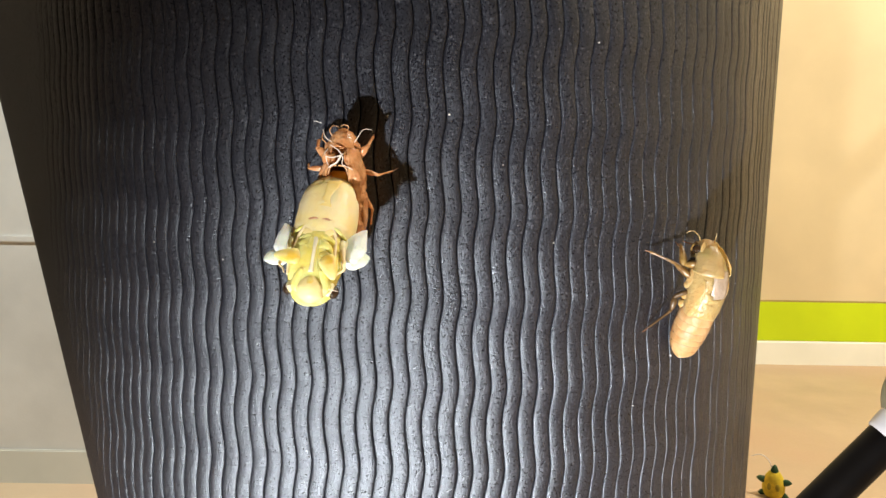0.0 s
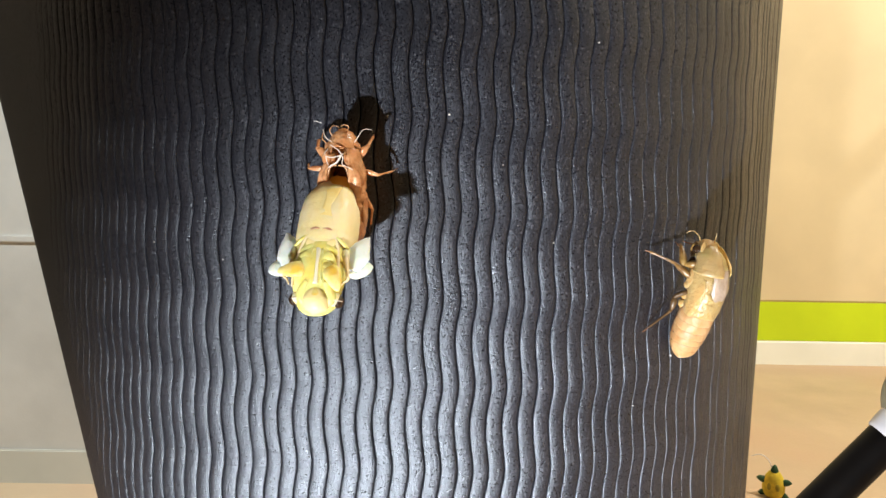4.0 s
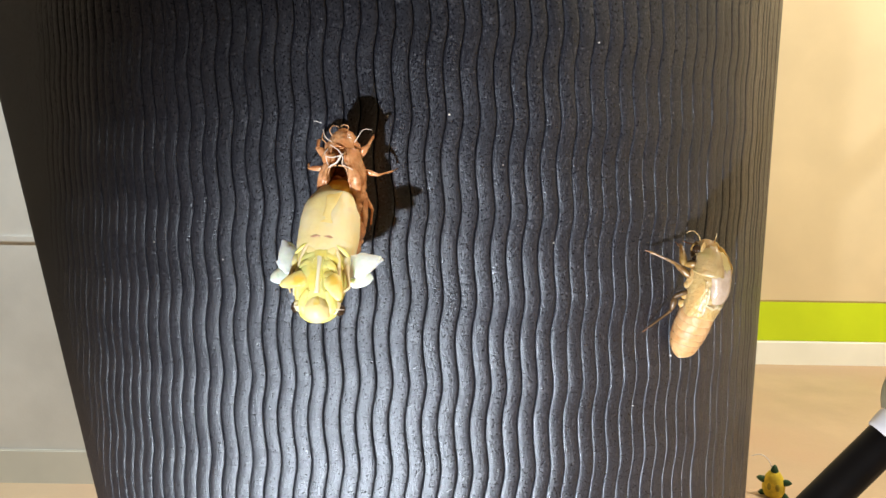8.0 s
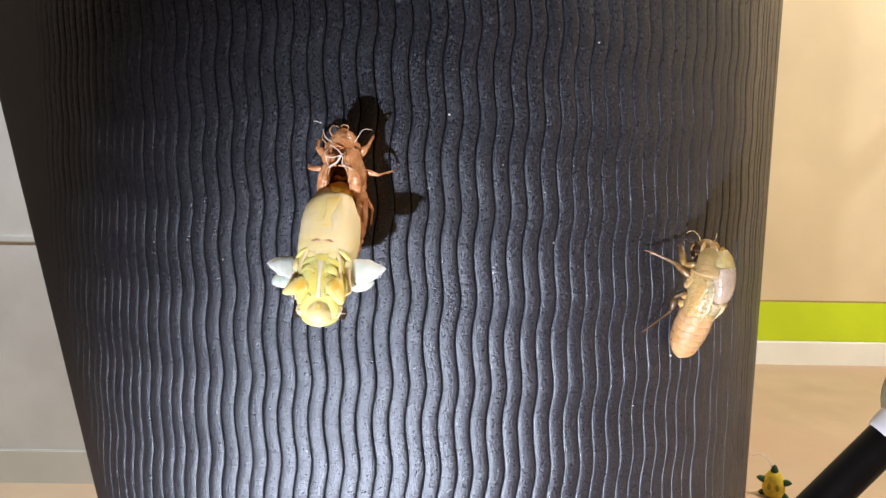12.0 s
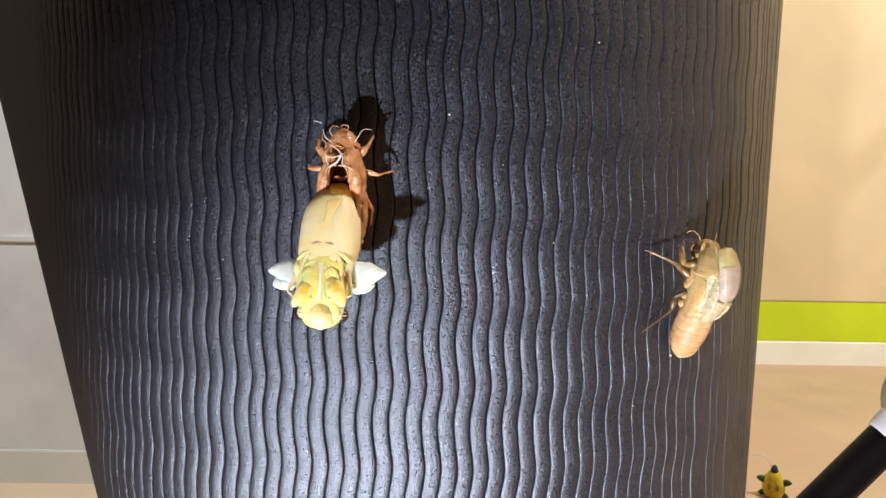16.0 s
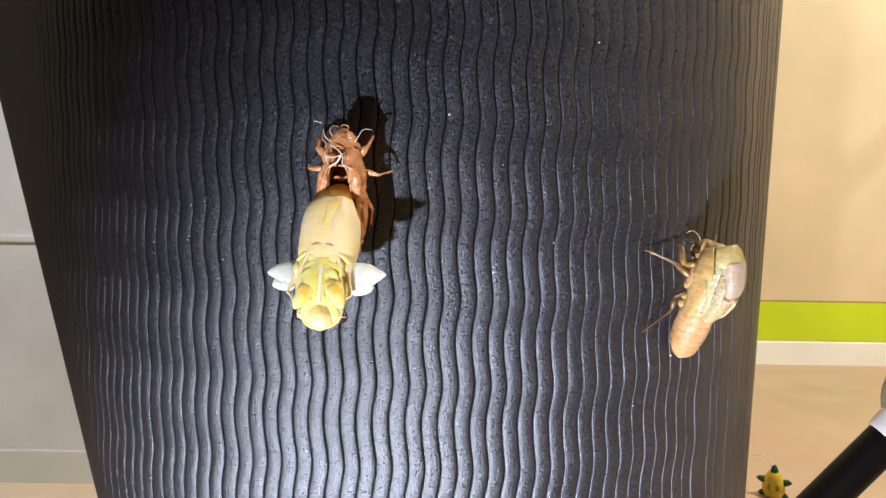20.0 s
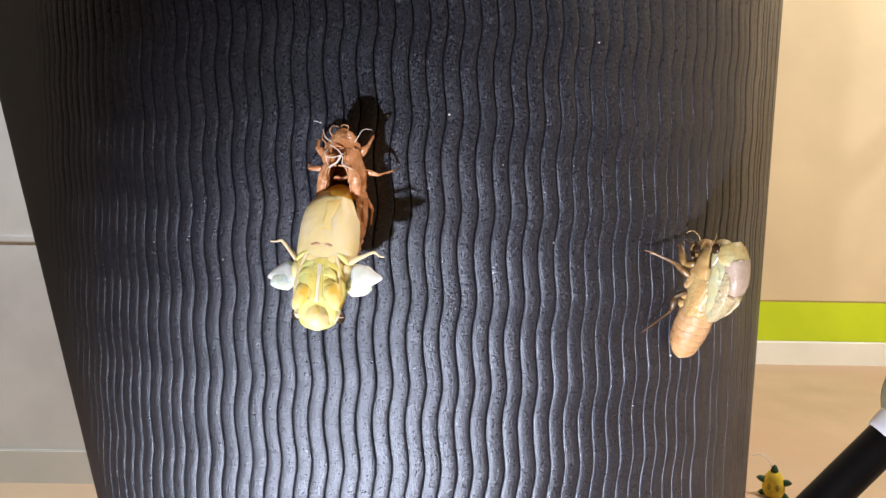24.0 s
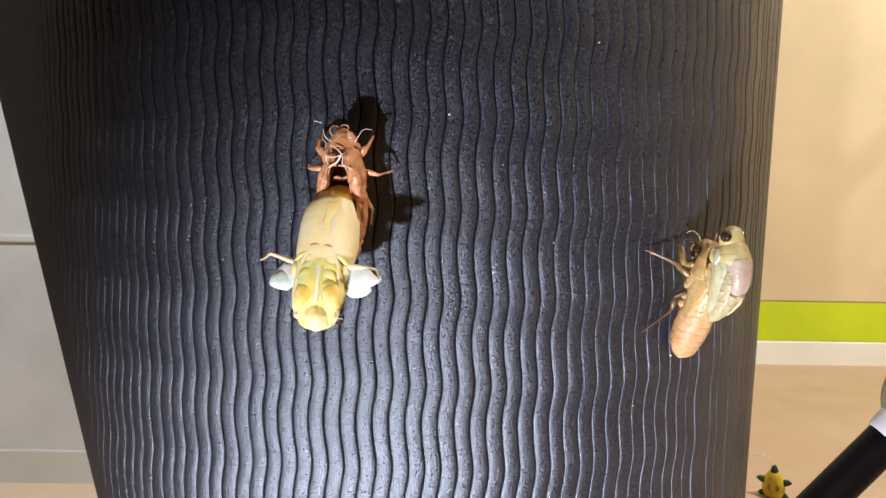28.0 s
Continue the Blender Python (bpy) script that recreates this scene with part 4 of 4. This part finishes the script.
def dust():
    rng = np.random.RandomState(11)
    spots = [(-0.0029, 0.0148), (0.0343, 0.0333), (-0.0604, -0.0217), (-0.0176, 0.0144), (0.0491, -0.060), (0.0239, -0.0159), (-0.083, -0.0183),
             (-0.070, -0.0579), (-0.0649, -0.0559), (0.0104, 0.0031), (0.0408, 0.0187), (-0.0755, 0.0387)]
    pts = [(rng.uniform(-0.10, 0.09), rng.uniform(-0.10, 0.06), rng.uniform(0.03, 0.10)) for _ in range(160)]
    pts += [(u, z, r) for (u, z), r in zip(spots, (0.3, 0.36, 0.34, 0.3, 0.26, 0.2, 0.26, 0.22, 0.16, 0.16, 0.14, 0.14))]
    verts, faces = [], []
    for u, z, r in pts:
        m = on_mat(u, z, 0.00005)
        o = len(verts)
        for v in ((1, 0, 0), (-1, 0, 0), (0, 1, 0), (0, -1, 0), (0, 0, 1), (0, 0, -1)):
            verts.append(m @ (Vector(v) * r * 0.001))
        for f in ((0, 2, 4), (2, 1, 4), (1, 3, 4), (3, 0, 4), (2, 0, 5), (1, 2, 5), (3, 1, 5), (0, 3, 5)):
            faces.append(tuple(o + i for i in f))
    tagged(new("dust", mesh_from("dust", verts, faces, DUST)), "white dust specks lying on the foam mat", "dust", kind="stuff")

    lint = thing("lint_thread", "short pale lint thread lying on the foam mat", "lint", on_mat(-0.0345, 0.0125))
    part("strand", wire("strand", [(-1.0, 0.3, 0.15), (-0.4, 0.35, 0.35), (0.3, 0.1, 0.3), (0.9, -0.1, 0.15)], 0.12, 0.08, DUST), lint)


dust()

hung, limbs = hanging_cicada()
rising, rising_head = rising_cicada()


# ---------------------------------------------------------------- movement
def motions():
    rows = [(0, 1.6, 39.2, -3.8), (0.5, 1.41, 34.6, -3.8), (1, 1.24, 35.6, -3.0), (1.5, 1.07, 38.4, -1.6), (2, 0.91, 35.0, -1.8), (3, 0.62, 34.8, -1.4), (3.5, 0.49, 35.2, -1.8),
            (5.5, 0.02, 31.6, -1.8), (6, -0.08, 30.4, -2.2), (7, -0.27, 31.4, -2.2), (8, -0.43, 30.0, -2.2), (9, -0.58, 31.2, -1.8), (9.5, -0.65, 29.8, -1.8), (10, -0.72, 29.0, -2.2),
            (11, -0.84, 30.8, -1.6), (12, -0.94, 27.9, -1.7), (12.5, -0.99, 28.8, -1.4), (14.5, -1.16, 28.8, -0.8), (15, -1.2, 30.2, -1.0), (15.5, -1.24, 27.2, -1.3), (16, -1.27, 26.6, -1.4),
            (16.5, -1.3, 28.8, -1.1), (17, -1.33, 28.4, -1.4), (18, -1.39, 27.0, -1.7), (19, -1.44, 29.0, -1.5), (20, -1.48, 26.4, -1.8), (21, -1.52, 27.8, -1.8), (21.5, -1.54, 28.0, -2.2),
            (23.5, -1.6, 27.5, -2.6), (24, -1.61, 27.0, -3.0), (25, -1.64, 26.9, -3.3), (26, -1.66, 26.6, -3.6), (28, -1.7, 26.4, -3.8)]
    walk(hung, [(t, LEFT @ pose(0.003, y * 0.001, 0.010, -a, 0, rz)) for t, y, a, rz in rows])

    def swing(ob, place, turns):
        walk(ob, [(t, pose(*[c * 0.001 for c in place], rx, ry, rz)) for t, rx, ry, rz in turns])

    def glide(ob, rows):
        walk(ob, [(t, pose(x * 0.001, y * 0.001, z * 0.001, 0, ry, rz)) for t, x, y, z, ry, rz in rows])

    glide(limbs["forel"], [(0, -3.2, -18.4, 0.6, 0, 172), (6, -3.6, -18.4, 0.6, 0, 171), (8, -4.6, -18.1, 0.9, 0, 167), (10, -5.8, -18.0, 1.0, 0, 167), (12, -6.5, -17.8, 1.0, 0, 170), (14.5, -6.7, -17.8, 1.0, 0, 174),
                           (17, -6.7, -17.8, 1.0, 0, 178), (21, -6.7, -17.8, 1.0, 0, 180), (24, -6.7, -17.8, 1.0, 12, 186), (28, -6.7, -17.8, 1.0, 22, 192)])
    glide(limbs["tipl"], [(0, -7.5, -18.4, 1.4, 0, 97), (6, -7.5, -18.4, 1.4, 0, 100), (8, -7.5, -18.2, 1.3, 0, 108), (9, -7.5, -18.1, 1.2, 0, 116), (10, -7.4, -18.0, 1.1, 0, 128), (11, -7.2, -17.9, 0.9, 0, 144),
                          (12, -6.8, -17.9, 0.6, 0, 160), (14.5, -5.0, -18.0, 0.2, 0, 176), (17, -3.8, -18.1, 0.0, 0, 182), (28, -3.6, -18.2, -0.2, 0, 186)])
    swing(limbs["hindwl"], (-6.9, -19.3, 0.9), [(0, 0, 0, 196), (3, 0, 0, 197), (6, 0, 0, 199), (8, 0, 0, 200), (12, 0, 0, 197), (17, 0, 0, 195), (21, 0, 0, 193), (28, 0, 0, 192)])
    glide(limbs["forer"], [(0, 2.6, -18.0, 0.7, 0, 24), (5.5, 2.9, -18.0, 0.7, 0, 25), (7, 4.9, -17.7, 1.0, 0, 27), (8, 5.4, -17.5, 1.0, 0, 23), (10, 5.8, -17.4, 1.0, 0, 13), (12, 5.9, -17.4, 1.0, 0, 6),
                           (17, 5.9, -17.4, 1.0, 0, 2), (21, 5.9, -17.4, 1.0, 0, 0), (24, 5.9, -17.4, 1.0, -10, -7), (28, 5.9, -17.4, 1.0, -16, -11)])
    glide(limbs["tipr"], [(0, 7.0, -18.2, 1.3, 0, 82), (5.5, 6.9, -18.2, 1.3, 0, 76), (7, 6.6, -18.0, 1.0, 0, 54), (8, 6.2, -17.9, 0.8, 0, 34), (10, 5.6, -17.8, 0.4, 0, 15), (12, 4.6, -17.8, 0.2, 0, 6),
                          (17, 3.4, -18.0, 0.0, 0, 0), (28, 3.2, -18.0, -0.2, 0, -4)])
    swing(limbs["hindwr"], (5.2, -18.8, 0.2), [(0, 0, 0, 8), (3, 0, 0, 5), (6, 0, 0, 0), (8, 0, 0, -6), (12, 0, 0, -9), (17, 0, 0, -11), (28, 0, 0, -14)])
    swing(limbs["frontl"], (-2.7, -21.2, 4.05), [(0, 0, 0, 182), (3, 0, 0, 190), (6, 0, 0, 198), (8, 0, 0, 204), (12, 0, 0, 212), (12.5, 0, 0, 214), (14.5, 0, 0, 236), (17, 0, 0, 245), (24, 0, 0, 254), (28, 0, 0, 258)])
    swing(limbs["frontr"], (2.3, -20.9, 4.05), [(0, 0, 0, -58), (6, 0, 0, -58), (12, 0, 0, -56), (17, 0, 0, -55), (24, 0, 0, -63), (28, 0, 0, -67)])
    swing(limbs["midl"], (-5.6, -15.8, 2.2), [(0, 0, 180, 80), (21.2, 0, 180, 80), (21.3, 0, 180, 2), (21.4, 0, 180, -75), (21.5, 0, 180, -68), (23.5, 0, 180, -52), (24, 0, 180, -38), (24.5, 0, 180, -28), (25, 0, 180, -16), (28, 0, 180, -6)])
    swing(limbs["midr"], (4.4, -15.6, 2.2), [(0, 0, 0, -80), (21.2, 0, 0, -80), (21.3, 0, 0, -4), (21.4, 0, 0, 68), (21.5, 0, 0, -6), (21.6, 0, 0, -80), (23.7, 0, 0, -80), (23.85, 0, 0, -15), (24, 0, 0, 26), (24.5, 0, 0, 18), (25, 0, 0, 4), (28, 0, 0, -6)])

    rise = [(0, -2.8, -7.0, 3), (3, -2.7, -6.9, 3), (5.5, -2.6, -6.6, 3), (8, -2.4, -6.1, 3), (10, -2.2, -5.6, 3), (12, -1.9, -4.8, 2.5), (15, -1.6, -3.8, 2), (17, -1.2, -3.0, 2),
            (19, -0.9, -2.1, 1.5), (21, -0.6, -1.5, 1), (23.5, -0.4, -0.8, 0.5), (25, 0, -0.2, 0), (26, 0, 0, 0), (28, 0, 0, 0)]
    walk(rising, [(t, RIGHT @ pose(0, y * 0.001, z * 0.001, rx)) for t, y, z, rx in rise])
    nod = [(0, 9.2, 14.4, -40), (16, 9.3, 14.6, -39), (18, 9.4, 14.9, -38), (21.5, 9.7, 15.3, -36), (23.5, 9.9, 15.3, -33), (25, 10.4, 15.4, -29), (26, 11.0, 15.6, -22), (27, 12.3, 16.3, -10), (27.5, 12.9, 16.6, -5), (28, 13.2, 16.8, -2)]
    walk(rising_head, [(t, pose(0, y * 0.001, z * 0.001, rx)) for t, y, z, rx in nod])
    spread = [(0, 0), (4, 1), (8, 4), (12, 13), (16, 30), (20, 46), (23.5, 58), (28, 66)]
    for flap, sx in zip(flaps, (-1, 1)):
        walk(flap, [(t, pose(sx * 0.0042, 0, 0.0102, 0, sx * a, 0)) for t, a in spread])


motions()
